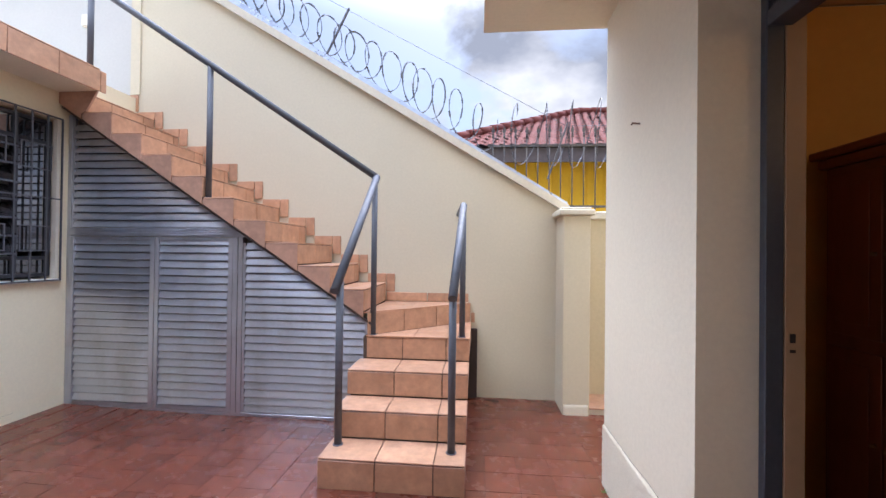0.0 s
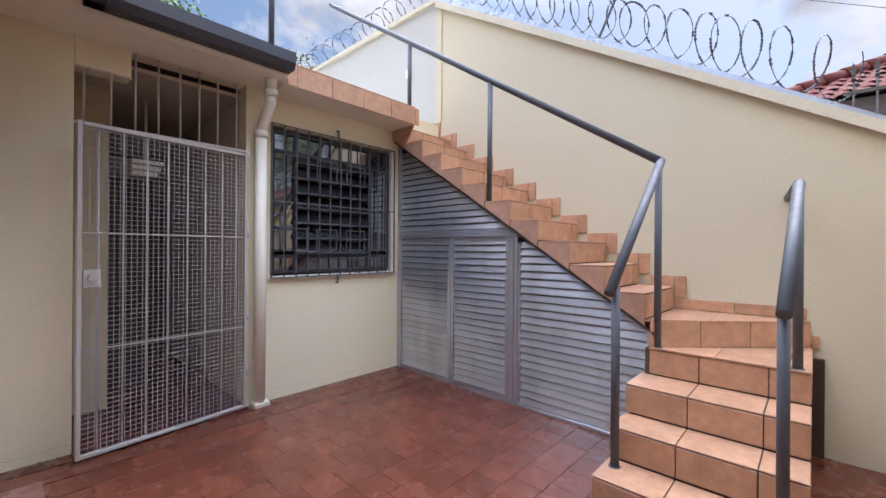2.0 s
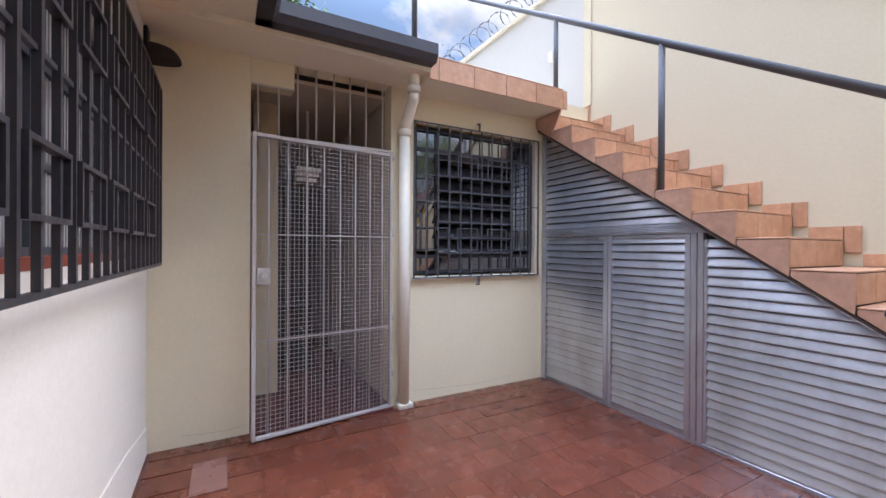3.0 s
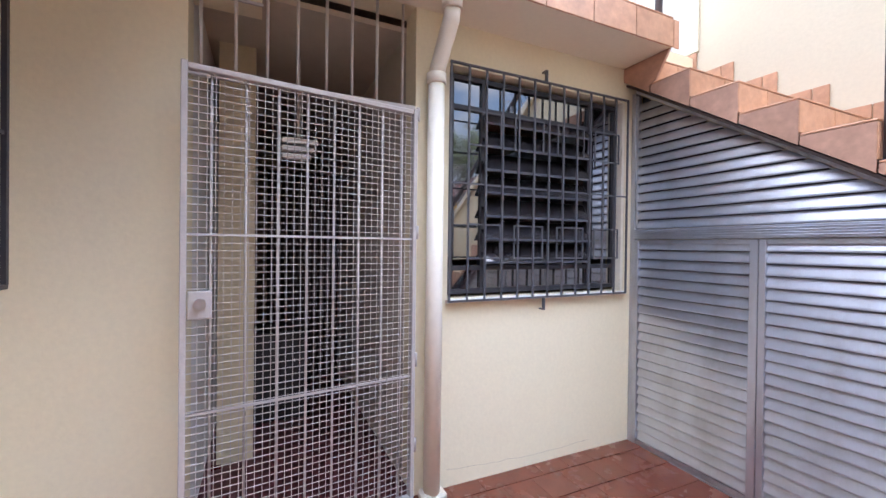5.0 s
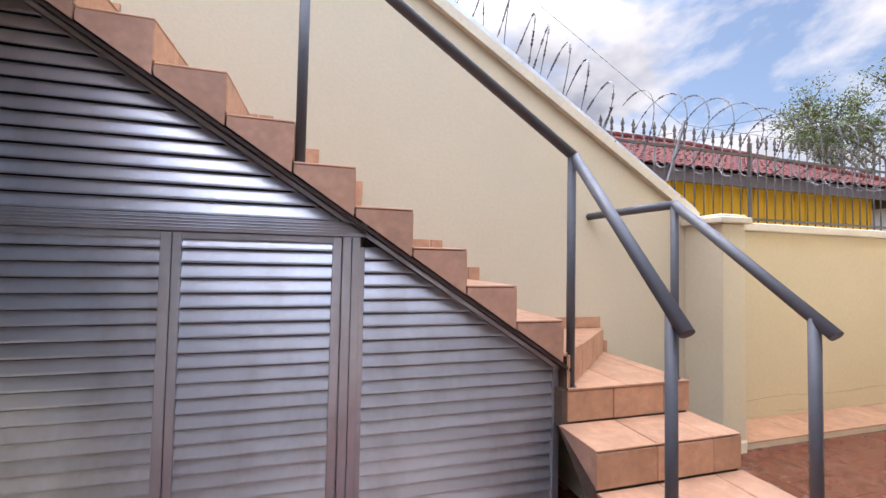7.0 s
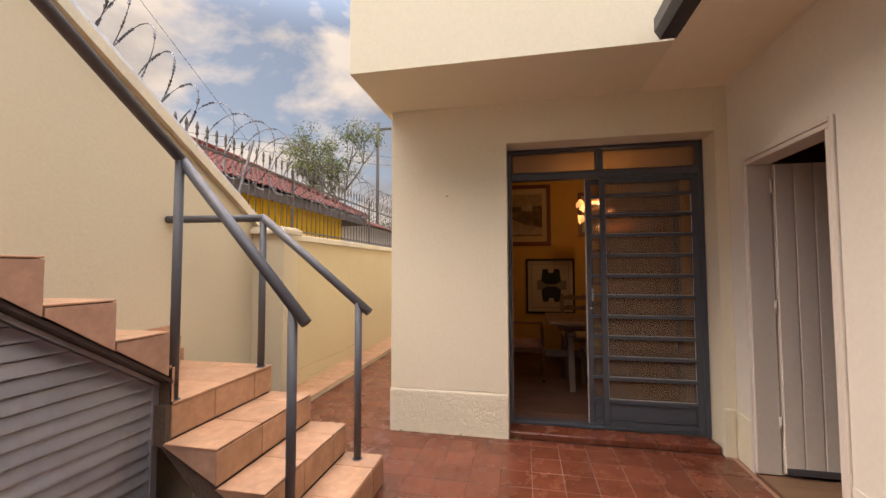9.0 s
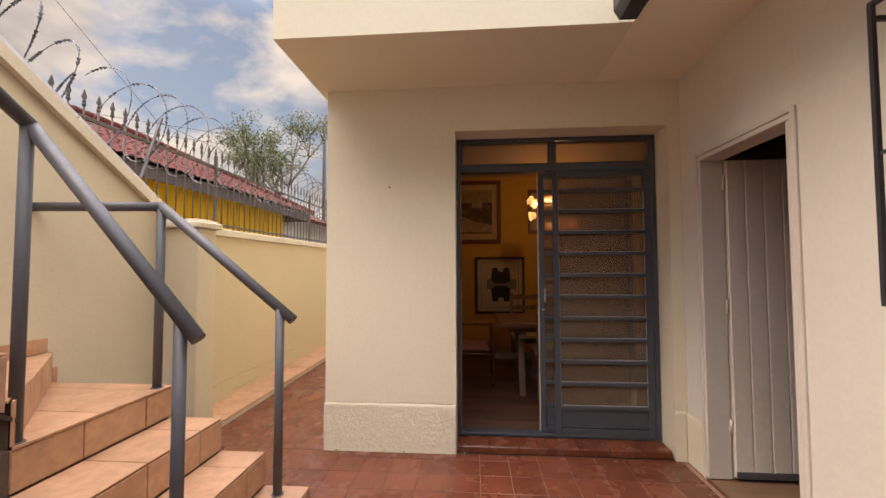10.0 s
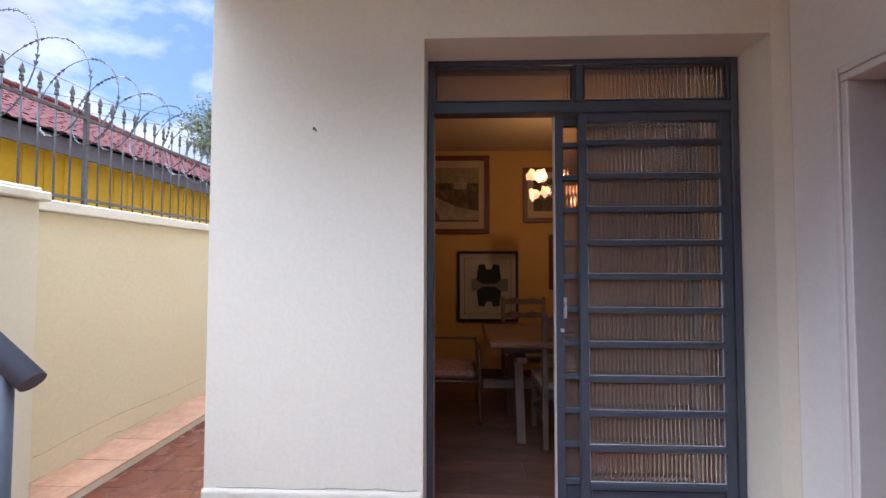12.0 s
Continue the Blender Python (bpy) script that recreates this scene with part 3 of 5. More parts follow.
    # stepped skirting on the wall
    for k in range(-1, n):
        z1 = ZS[5 + k]
        x0 = xs(k + 1) if k < n - 1 else xs(n) - 0.02
        x1 = xs(k) if k >= 0 else 1.13
        zt = z1 + 0.085
        if k == -1:
            for p0, p1 in ((xs(0) + 0.004, 0.74), (0.745, x1)):
                tile(p0, p1, 3.766, 3.779, z1 + 0.001, zt)
            tile(1.075, 1.15, 3.766, 3.779, ZS[3] + 0.001, z1 + 0.001)
            tile(1.152, 1.19, 3.766, 3.779, ZS[3] - 0.01, ZS[3] + 0.085)
            # dark brown upright strip at the wall beside the landing
            board = whole("leaning_board", bx(1.10, 1.215, 3.742, 3.776, 0.004, 0.64, bev=0.003), M_BROWN, "dark brown strip standing against the wall by the stairs", "board")
        else:
            tile(x0 + 0.085, x1, 3.766, 3.779, z1 + 0.001, zt) if k < n - 1 else tile(x0 - 0.2, x1, 3.766, 3.779, z1 + 0.001, zt)
            tile(x1, x1 + 0.085, 3.766, 3.779, z1 - RISER + 0.086, zt)
    # terrace edge tiles
    yt = [1.66, 1.74, 2.065, 2.392, 2.72, 3.046]
    for y0, y1 in zip(yt, yt[1:]):
        tile(-1.904, -1.893, y0, y1, 2.628, 2.806)
        tile(-2.22, -1.890, y0, y1, 2.807, 2.816)
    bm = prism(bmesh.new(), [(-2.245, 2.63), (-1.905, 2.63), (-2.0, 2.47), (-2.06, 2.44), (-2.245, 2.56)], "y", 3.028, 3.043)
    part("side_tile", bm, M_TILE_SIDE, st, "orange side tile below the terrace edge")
    tile(-1.904, -1.893, 3.047, 3.10, 2.628, 2.806)
    # metal angle under the side tiles
    bm = bmesh.new()
    p0, p1 = Vector((0.40, 3.055, diag_z(0.40) - 0.005)), Vector((-2.235, 3.055, diag_z(-2.235) - 0.005))
    prism(bm, [(p0.x, p0.z), (p1.x, p1.z), (p1.x, p1.z + 0.018), (p0.x, p0.z + 0.018)], "y", 3.040, 3.10)
    part("stringer_angle", bm, M_BROWN, st, "dark brown painted angle under the side tiles")


build_stairs()


def build_rails():
    r = thing("stair_railing", "grey painted tubular steel railing of the staircase", "railing", "stair railings")
    lift = 0.027
    yp = 3.072
    top = []
    slope = (2.84 - 1.918) / (-0.96 - 0.425)
    xe = -3.6
    # long handrail
    part("handrail", tb([(0.425, yp, 1.918), (-2.0, yp, 1.918 + slope * (-2.0 - 0.425)), (xe, yp, 1.918 + slope * (xe - 0.425))], lift, 14), M_RAIL, r)
    part("lower_handrail", tb([(0.375, 2.325, 1.105), (0.425, yp, 1.918)], lift, 14), M_RAIL, r)
    bm = bmesh.new()
    bmesh.ops.create_uvsphere(bm, u_segments=12, v_segments=8, radius=0.0275, matrix=Matrix.Translation((0.425, yp, 1.918)))
    part("elbow", bm, M_RAIL, r)
    for x, y, z0 in ((0.412, yp, ZS[3]), (-0.955, yp, ZS[8] + 0.175), (0.383, 2.40, ZS[0]), (-2.02, 3.0, 2.816)):
        zt = {0.412: 1.915, -0.955: 1.918 + slope * (-0.955 - 0.425), 0.383: 1.175, -2.02: 1.918 + slope * (-2.02 - 0.425)}[x]
        yy = yp if x == -2.02 else y
        part("post", tb([(x, yy, z0), (x, yy, zt)], 0.0225, 12), M_RAIL, r)
        part("base_flange", tb([(x, yy, z0 - 0.001), (x, yy, z0 + 0.004)], 0.032, 12), M_RAIL, r)
    r2 = thing("landing_railing", "grey painted tubular steel handrail fixed to the wall", "railing", "stair railings")
    pts = [(1.075, 2.30, 1.08), (1.10, 3.076, 1.70), (1.03, 3.779, 1.70)]
    part("handrail", tb(pts[:2], lift, 14), M_RAIL, r2)
    part("wall_bar", tb(pts[1:], 0.0255, 14), M_RAIL, r2)
    bm = bmesh.new()
    bmesh.ops.create_uvsphere(bm, u_segments=12, v_segments=8, radius=0.0275, matrix=Matrix.Translation(pts[1]))
    part("elbow", bm, M_RAIL, r2)
    for x, y, z0, zt in ((1.072, 2.372, ZS[0], 1.14), (1.10, 3.078, ZS[3], 1.70)):
        part("post", tb([(x, y, z0), (x, y, zt)], 0.0225, 12), M_RAIL, r2)
        part("base_flange", tb([(x, y, z0 - 0.001), (x, y, z0 + 0.004)], 0.032, 12), M_RAIL, r2)
    r3 = thing("terrace_railing_post", "grey painted steel post on the terrace edge", "railing", "stair railings")
    part("post", tb([(-1.97, 1.565, 2.80), (-1.97, 1.565, 4.0)], 0.022, 12), M_RAIL, r3)


build_rails()


# ---------- aluminium louvred cupboard under the stairs ----------
def slat_bm(x0, x1, z, x_slope=False, y=3.135):
    """One louvre blade: a leaning face with a small lip below; its right end may follow the slope."""
    bm = bmesh.new()
    h = 0.0625
    prof = [(y + 0.009, z + 0.009), (y - 0.014, z + 0.0005), (y - 0.0185, z + 0.003), (y - 0.0175, z + 0.011), (y - 0.002, z + h - 0.0055), (y + 0.009, z + h - 0.003)]
    lo, hi = [], []
    for yy, zz in prof:
        xr = x1
        if x_slope:
            xr = min(x1, 0.406 - (zz + 0.035 - 0.782) / 0.654)
        lo.append(bm.verts.new((x0, yy, zz)))
        hi.append(bm.verts.new((xr, yy, zz)))
    for i in range(len(prof)):
        j = (i + 1) % len(prof)
        bm.faces.new((lo[i], hi[i], hi[j], lo[j]))
    bm.faces.new(lo)
    bm.faces.new(hi[::-1])
    return bm


def build_cupboard():
    c = thing("louvred_cupboard", "brushed aluminium louvred cupboard front below the staircase", "cupboard")
    Y = 3.125

    def fr(x0, x1, z0, z1, name="frame_bar", y0=Y - 0.012, par=c):
        part(name, bx(x0, x1, y0, Y + 0.035, z0, z1, bev=0.002), M_ALU, par)
    fr(-2.248, -2.215, 0.0, 2.47, "jamb")
    fr(-2.213, 0.37, 0.0, 0.028, "sill_bar")
    fr(-2.213, -0.655, 1.447, 1.515, "header", Y - 0.020)
    for i in range(4):
        fr(-2.213, -0.67 - 0.02 * i, 1.46 + 0.013 * i, 1.465 + 0.013 * i, "header_rib", Y - 0.025)
    fr(-0.762, -0.722, 0.028, 1.446, "post", Y - 0.020)
    fr(-0.719, -0.682, 0.028, 1.446, "post", Y - 0.016)
    fr(0.335, 0.372, 0.028, 0.79, "jamb")
    # diagonal trim under the stringer
    bm = bmesh.new()
    prism(bm, [(0.37, diag_z(0.37) - 0.030), (-2.21, diag_z(-2.21) - 0.030), (-2.21, diag_z(-2.21) - 0.008), (0.37, diag_z(0.37) - 0.008)], "y", Y - 0.02, Y + 0.03)
    part("diagonal_trim", bm, M_ALU, c)
    # black sheets added behind the slats so the gaps read as shade
    for x0, x1 in ((-2.178, -1.489), (-1.409, -0.808), (-0.659, 0.334)):
        zt = 1.416 if x1 < -0.7 else 0
        pts = [(x0, 0.05), (x1, 0.05), (x1, zt), (x0, zt)] if zt else [(x0, 0.03), (x1, 0.03), (x1, diag_z(x1) - 0.04), (x0, diag_z(x0) - 0.04)]
        part("backing", prism(bmesh.new(), pts, "y", 3.1455, 3.1475), M_BLACK, c)
    part("backing", prism(bmesh.new(), [(-2.19, 1.52), (-0.80, 1.52), (-2.19, diag_z(-2.19) - 0.04)], "y", 3.1455, 3.1475), M_BLACK, c)
    for (x0, x1, name) in ((-2.212, -1.447, "door"), (-1.443, -0.766, "door")):
        d = part(name, bx(x0, x0 + 0.032, Y - 0.016, Y + 0.02, 0.031, 1.443, bev=0.002), M_ALU, c, "louvred aluminium door leaf")
        part("stile", bx(x1 - 0.040, x1, Y - 0.016, Y + 0.02, 0.031, 1.443, bev=0.002), M_ALU, d)
        part("rail", bx(x0 + 0.033, x1 - 0.041, Y - 0.010, Y + 0.02, 0.031, 0.062), M_ALU, d)
        part("rail", bx(x0 + 0.033, x1 - 0.041, Y - 0.010, Y + 0.02, 1.418, 1.443), M_ALU, d)
        z = 0.064
        while z < 1.40:
            part("slat", slat_bm(x0 + 0.033, x1 - 0.041, z), M_ALU, d)
            z += 0.0625
    d = part("fixed_panel", bx(-0.681, -0.660, Y - 0.006, Y + 0.02, 0.031, 1.40), M_ALU, c, "fixed louvred panel cut to the slope")
    z = 0.031
    while z < 1.40:
        part("slat", slat_bm(-0.659, 0.334, z, True), M_ALU, d)
        z += 0.0625
    d = part("upper_panel", bx(-2.212, -2.195, Y - 0.004, Y + 0.02, 1.52, 2.44), M_ALU, c, "triangular louvred panel")
    z = 1.518
    while z < 2.38:
        part("slat", slat_bm(-2.194, 0.3, z, True), M_ALU, d)
        z += 0.0625


build_cupboard()


# ---------- gate, drainpipe, gutter ----------
def build_gate():
    g = thing("barred_gate", "off-white painted steel gate with wire mesh and upright bars", "gate")
    x = -2.215
    y0, y1, z0, z1 = 0.438, 1.478, 0.045, 2.100
    for a in ((y0, y0 + 0.024, z0, z1), (y1 - 0.022, y1, z0, z1)):
        part("stile", bx(x - 0.015, x + 0.02, a[0], a[1], a[2], a[3], bev=0.003), M_GATE, g)
    for za in (z0, z1 - 0.03):
        part("rail", bx(x - 0.014, x + 0.019, y0 + 0.025, y1 - 0.023, za, za + 0.024, bev=0.003), M_GATE, g)
    for za in (0.695, 1.415):
        part("cross_bar", bx(x - 0.003, x + 0.006, y0 + 0.025, y1 - 0.023, za, za + 0.010), M_GATE, g)
    ybars = [0.545, 0.672, 0.800, 0.925, 1.048, 1.168, 1.290, 1.400]
    for yb in ybars:
        part("upright_bar", tb([(x - 0.008, yb, z0 + 0.03), (x - 0.008, yb, z1 - 0.03)], 0.0056, 8), M_GATE, g)
    bm = bmesh.new()
    s = 0.0305
    n = int((y1 - y0 - 0.06) / s)
    for i in range(1, n + 1):
        yy = y0 + 0.03 + i * s
        box(bm, x + 0.006, x + 0.0085, yy - 0.0012, yy + 0.0012, z0 + 0.03, z1 - 0.03)
    n = int((z1 - z0 - 0.06) / s)
    for i in range(1, n + 1):
        zz = z0 + 0.03 + i * s
        box(bm, x + 0.0085, x + 0.011, y0 + 0.024, y1 - 0.022, zz - 0.0014, zz + 0.0014)
    part("wire_mesh", bm, M_GATE, g, "fine square welded wire mesh")
    lock = part("lock_box", bx(x + 0.005, x + 0.026, y0 + 0.028, y0 + 0.112, 1.085, 1.195, bev=0.003), M_GATE, g, "pale steel lock case")
    part("lock_cylinder", tb([(x + 0.026, y0 + 0.07, 1.145), (x + 0.04, y0 + 0.07, 1.145)], 0.022, 16), M_STEEL, lock, "round chrome lock cylinder")
    for zz in (0.30, 0.75, 1.42, 2.04):
        part("hinge", tb([(x + 0.012, y1 + 0.004, zz), (x + 0.012, y1 + 0.004, zz + 0.07)], 0.010, 10), M_GATE, g)
    # the leaf stands a little ajar on its hinges
    g.matrix_world = pose(-2.225, 1.487, 0, 0, 0, 7.2) @ Matrix.Translation((2.225, -1.487, 0))
    t = thing("gate_transom", "fixed off-white steel bars above the gate", "grille")
    for yb in (0.493, 0.629, 0.759, 0.892, 1.025, 1.149, 1.277, 1.416):
        zt = 2.49 if yb < 0.735 else 2.664
        part("upright_bar", tb([(x - 0.05, yb, 2.06 + 0.06), (x - 0.05, yb, zt)], 0.0075, 8), M_GATE, t)
    part("rail", bx(x - 0.06, x - 0.035, 0.447, 1.487, 2.115, 2.135), M_GATE, t)
    part("rail", bx(x - 0.055, x - 0.045, 0.45, 0.74, 2.478, 2.49), M_GATE, t)
    structure("gate_sill", bx(-2.36, -2.17, 0.449, 1.485, -0.004, 0.05), M_MAROON)

    p = thing("drainpipe", "cream painted round drainpipe between the gate and the window", "pipe")
    yp = 1.582
    r = 0.045
    part("shaft", tb([(-2.19, yp, 0.06), (-2.19, yp, 2.26)], r, 18), M_PIPE, p)
    part("collar", tb([(-2.19, yp, 2.245), (-2.19, yp, 2.30)], r + 0.007, 18), M_PIPE, p)
    part("offset", tb([(-2.19, yp, 2.28), (-2.17, yp, 2.33), (-2.00, yp - 0.005, 2.50), (-1.985, yp - 0.01, 2.54)], r - 0.003, 18), M_PIPE, p)
    part("collar", tb([(-1.985, yp - 0.01, 2.53), (-1.985, yp - 0.01, 2.58)], r + 0.006, 18), M_PIPE, p)
    part("outlet", tb([(-1.985, yp - 0.01, 2.57), (-1.985, yp - 0.01, 2.70)], r - 0.002, 18), M_PIPE, p)
    bm = bmesh.new()
    box(bm, -2.248, -2.14, yp - 0.06, yp + 0.075, 0.0, 0.072, bev=0.014)
    part("mortar_foot", bm, M_COPING, p, "crumbling mortar at the foot")

    def gutter(pts, z, name, label):
        """Open box gutter along pts; its fascia faces outward."""
        t2 = thing(name, label, "gutter")
        for (a, b, nx, ny) in pts:
            bm2 = bmesh.new()
            w, h = 0.12, 0.13
            prof = [(0, 0.0), (w - 0.03, 0.0), (w, 0.05), (w, h), (w - 0.012, h), (w - 0.012, 0.055), (w - 0.035, 0.012), (0.012, 0.012), (0.012, h), (0, h)]
            A, B = Vector(a), Vector(b)
            va = [bm2.verts.new((A.x + nx * u, A.y + ny * u, z + v)) for u, v in prof]
            vb = [bm2.verts.new((B.x + nx * u * 1.0, B.y + ny * u, z + v)) for u, v in prof]
            for i in range(len(prof)):
                j = (i + 1) % len(prof)
                bm2.faces.new((va[i], va[j], vb[j], vb[i]))
            bm2.faces.new(va)
            bm2.faces.new(vb[::-1])
            part("gutter_run", bm2, M_GUTTER, t2)
        return t2
    gutter([((-1.87, 0.452, 0), (1.195, 0.452, 0), 0, 1), ((-1.87, 0.452, 0), (-1.87, 1.66, 0), 1, 0)],
           2.70, "roof_gutter", "charcoal painted metal box gutter along the eaves")


build_gate()


# ---------- windows ----------
def grille(name, label, plane_fix, u0, u1, z0, z1, nbars, rows, squares, xaxis, thick, stand, feet=True):
    """Barred window guard. xaxis: runs along x (else along y). plane_fix: its outer plane."""
    g = thing(name, label, "window grille", "window grilles")

    paint = M_DARKMETAL if xaxis else M_GRILLE

    def bar(ua, ub, za, zb, w, nm, dv=0.0):
        bm = bmesh.new()
        v0, v1 = plane_fix + dv - w / 2, plane_fix + dv + w / 2
        if xaxis:
            box(bm, ua, ub, v0, v1, za, zb)
        else:
            box(bm, v0, v1, ua, ub, za, zb)
        part(nm, bm, paint, g)
    t = thick
    bar(u0, u1, z0, z0 + t, t * 1.2, "rail")
    bar(u0, u1, z1 - t, z1, t * 1.2, "rail")
    for z in rows:
        bar(u0, u1, z, z + t * 0.8, t * 0.8, "rail", -0.001)
    for i in range(nbars):
        u = u0 + (u1 - u0 - t) * i / (nbars - 1)
        bar(u, u + t, z0 + t, z1 - t, t, "bar", 0.003)
    for (a, b, c, d) in squares:
        bm = bmesh.new()
        e = t * 0.8
        for (ua, ub, za, zb) in ((a, b, c, c + e), (a, b, d - e, d), (a, a + e, c + e, d - e), (b - e, b, c + e, d - e)):
            v0, v1 = (plane_fix - 0.002, plane_fix + 0.022) if xaxis else (plane_fix - 0.0015, plane_fix + 0.006)
            if xaxis:
                box(bm, ua, ub, v0, v1, za, zb)
            else:
                box(bm, v0, v1, ua, ub, za, zb)
        part("square", bm, paint, g)
    if feet:
        for z in (z0 + 0.06, z1 - 0.06):
            for u in (u0 + t / 2, u1 - t / 2):
                if xaxis:
                    part("fixing", bx(u - 0.008, u + 0.008, plane_fix - stand, plane_fix - t * 0.6, z - 0.008, z + 0.008), paint, g)
    return g


def build_windows():
    # west window
    y0, y1, z0, z1 = 1.688, 3.05, 1.09, 2.40
    w = tagged(new("window_1"), "dark steel louvre window behind a dark barred grille", "window", kind="structure")
    xf = -2.318
    ya, yb = y0 + 0.02, y1 - 0.028
    for a in ((ya, ya + 0.03, z0 + 0.02, z1 - 0.02), (yb - 0.03, yb, z0 + 0.02, z1 - 0.02), (1.925, 1.955, z0 + 0.05, z1 - 0.05), (2.755, 2.785, z0 + 0.05, z1 - 0.05)):
        part("window_frame", bx(xf - 0.02, xf + 0.02, *a), M_DARKMETAL, w)
    for z in (z0 + 0.02, z1 - 0.05, 2.18, 1.246):
        part("window_frame", bx(xf - 0.019, xf + 0.019, ya + 0.031, yb - 0.031, z, z + 0.028), M_DARKMETAL, w)
    # side lights and top lights
    for a in ((ya + 0.03, 1.925), (2.785, yb - 0.03)):
        part("pane", bx(xf - 0.003, xf + 0.003, a[0], a[1], 1.31, 2.18), M_REFLECT, w)
    part("pane", bx(xf - 0.003, xf + 0.003, 1.956, 2.754, 2.21, 2.34), M_REFLECT, w)
    part("pane", bx(xf - 0.003, xf + 0.003, ya + 0.03, 1.924, 2.21, 2.34), M_REFLECT, w)
    part("pane", bx(xf - 0.003, xf + 0.003, 2.786, yb - 0.03, 2.21, 2.34), M_REFLECT, w)
    part("pane", bx(xf - 0.003, xf + 0.003, ya + 0.03, yb - 0.03, 1.14, 1.245), M_REFLECT, w)
    # tilted louvre blades
    for i in range(7):
        z = 1.290 + i * 0.136
        bm = bmesh.new()
        prism(bm, [(xf - 0.030, z + 0.118), (xf - 0.024, z + 0.120), (xf + 0.066, z + 0.004), (xf + 0.062, z)], "y", 1.930, 2.752)
        bl = part("louvre_blade", bm, M_LOUVRE, w, "tilted smoked glass louvre blade")
        part("edge_strip", bx(xf + 0.063, xf + 0.070, 1.930, 2.752, z - 0.004, z + 0.010), M_RAIL, bl)
    part("inner_jamb", bx(-2.295, -2.252, y1 - 0.024, y1 - 0.001, z0 + 0.001, z1 - 0.001), M_PIPE, w, "cream painted inner jamb")
    part("window_sill", bx(-2.40, -2.225, y0 - 0.01, y1 + 0.01, z0 - 0.022, z0 - 0.001, bev=0.003), M_WHITE_WALL, w, "thin pale window sill")
    sq = []
    for a, b in ((1.79, 2.01), (2.10, 2.315), (2.42, 2.64), (2.73, 2.95)):
        sq += [(a, b, 1.955, 2.155), (a, b, 1.315, 1.515)]
    g = grille("window_grille", "dark painted steel window grille with square ornaments", -2.212, 1.675, 3.035, 1.075, 2.405, 13, (1.735,), sq, False, 0.0105, 0.02)
    for z0b, z1b, d in ((2.40, 2.475, 1), (1.0, 1.075, -1)):
        bm = bmesh.new()
        box(bm, -2.218, -2.206, 2.322, 2.338, z0b, z1b)
        zz = z1b - 0.008 if d > 0 else z0b
        box(bm, -2.249, -2.219, 2.322, 2.338, zz, zz + 0.008)
        part("bracket", bm, M_GRILLE, g)
    # south window
    w = tagged(new("window_2"), "wide steel window with fluted glass above a red sill", "window", kind="structure")
    x0, x1, z0, z1 = -2.02, 0.40, 1.27, 2.24
    yf = -0.235
    n = 6
    for i in range(n + 1):
        x = x0 + (x1 - x0 - 0.03) * i / n
        part("window_frame", bx(x, x + 0.03, yf - 0.02, yf + 0.02, z0 + 0.035, z1), M_DOORMETAL, w)
    for z in (z0 + 0.035, 1.58, 1.90, z1 - 0.03):
        part("window_frame", bx(x0, x1, yf - 0.018, yf + 0.018, z, z + 0.026), M_DOORMETAL, w)
    for i in range(n):
        xa = x0 + (x1 - x0 - 0.03) * i / n + 0.03
        xb = x0 + (x1 - x0 - 0.03) * (i + 1) / n
        for za, zb in ((1.331, 1.58), (1.606, 1.90), (1.926, 2.21)):
            part("pane", bx(xa, xb, yf - 0.003, yf + 0.003, za, zb), M_FLUTEDS, w, "fluted glass pane")
    part("window_sill", bx(x0, x1, -0.21, -0.142, z0 + 0.001, z0 + 0.034), M_REDSILL, w, "red painted window sill")
    gx0, gx1, gz0, gz1 = -2.075, 0.482, 1.222, 2.28
    sq = []
    for i in range(6):
        b = 0.124 - 0.3225 * i
        sq += [(b - 0.245, b, 1.86, 2.035), (b - 0.245, b, 1.385, 1.555)]
    grille("wide_window_grille", "dark painted projecting steel grille of the wide window", -0.05, gx0, gx1, gz0, gz1, 24, (1.74,), sq, True, 0.016, 0.09)


build_windows()


# ---------- the sliding steel door ----------
def fluted(x0, x1, y0, y1, z0, z1, pitch=0.021, depth=0.004):
    """A pane whose outer face has upright rounded flutes that meet in crisp valleys."""
    bm = bmesh.new()
    n = max(1, int(round((y1 - y0) / pitch)))
    m = 6
    lo, hi = [], []
    for i in range(n):
        pts = [(x0 - depth * math.sin(math.pi * k / m), y0 + (y1 - y0) * (i + k / m) / n) for k in range(m + 1)]
        rows = [[bm.verts.new((x, y, z)) for x, y in pts] for z in (z0, z1)]
        for k in range(m):
            bm.faces.new((rows[0][k], rows[0][k + 1], rows[1][k + 1], rows[1][k])).smooth = True
        lo += rows[0] if not lo else rows[0][1:]
        hi += rows[1] if not hi else rows[1][1:]
    back = [bm.verts.new(v) for v in ((x1, y0, z0), (x1, y1, z0), (x1, y1, z1), (x1, y0, z1))]
    bm.faces.new(back)
    for row, a, b in ((lo, back[1], back[0]), (hi, back[2], back[3])):
        rim = [bm.verts.new(v.co) for v in row + [a, b]]
        bm.faces.new(rim)
    for a, b, c, d in ((lo[0], hi[0], back[3], back[0]), (lo[-1], hi[-1], back[2], back[1])):
        bm.faces.new([bm.verts.new(v.co) for v in (a, b, c, d)])
    return bm


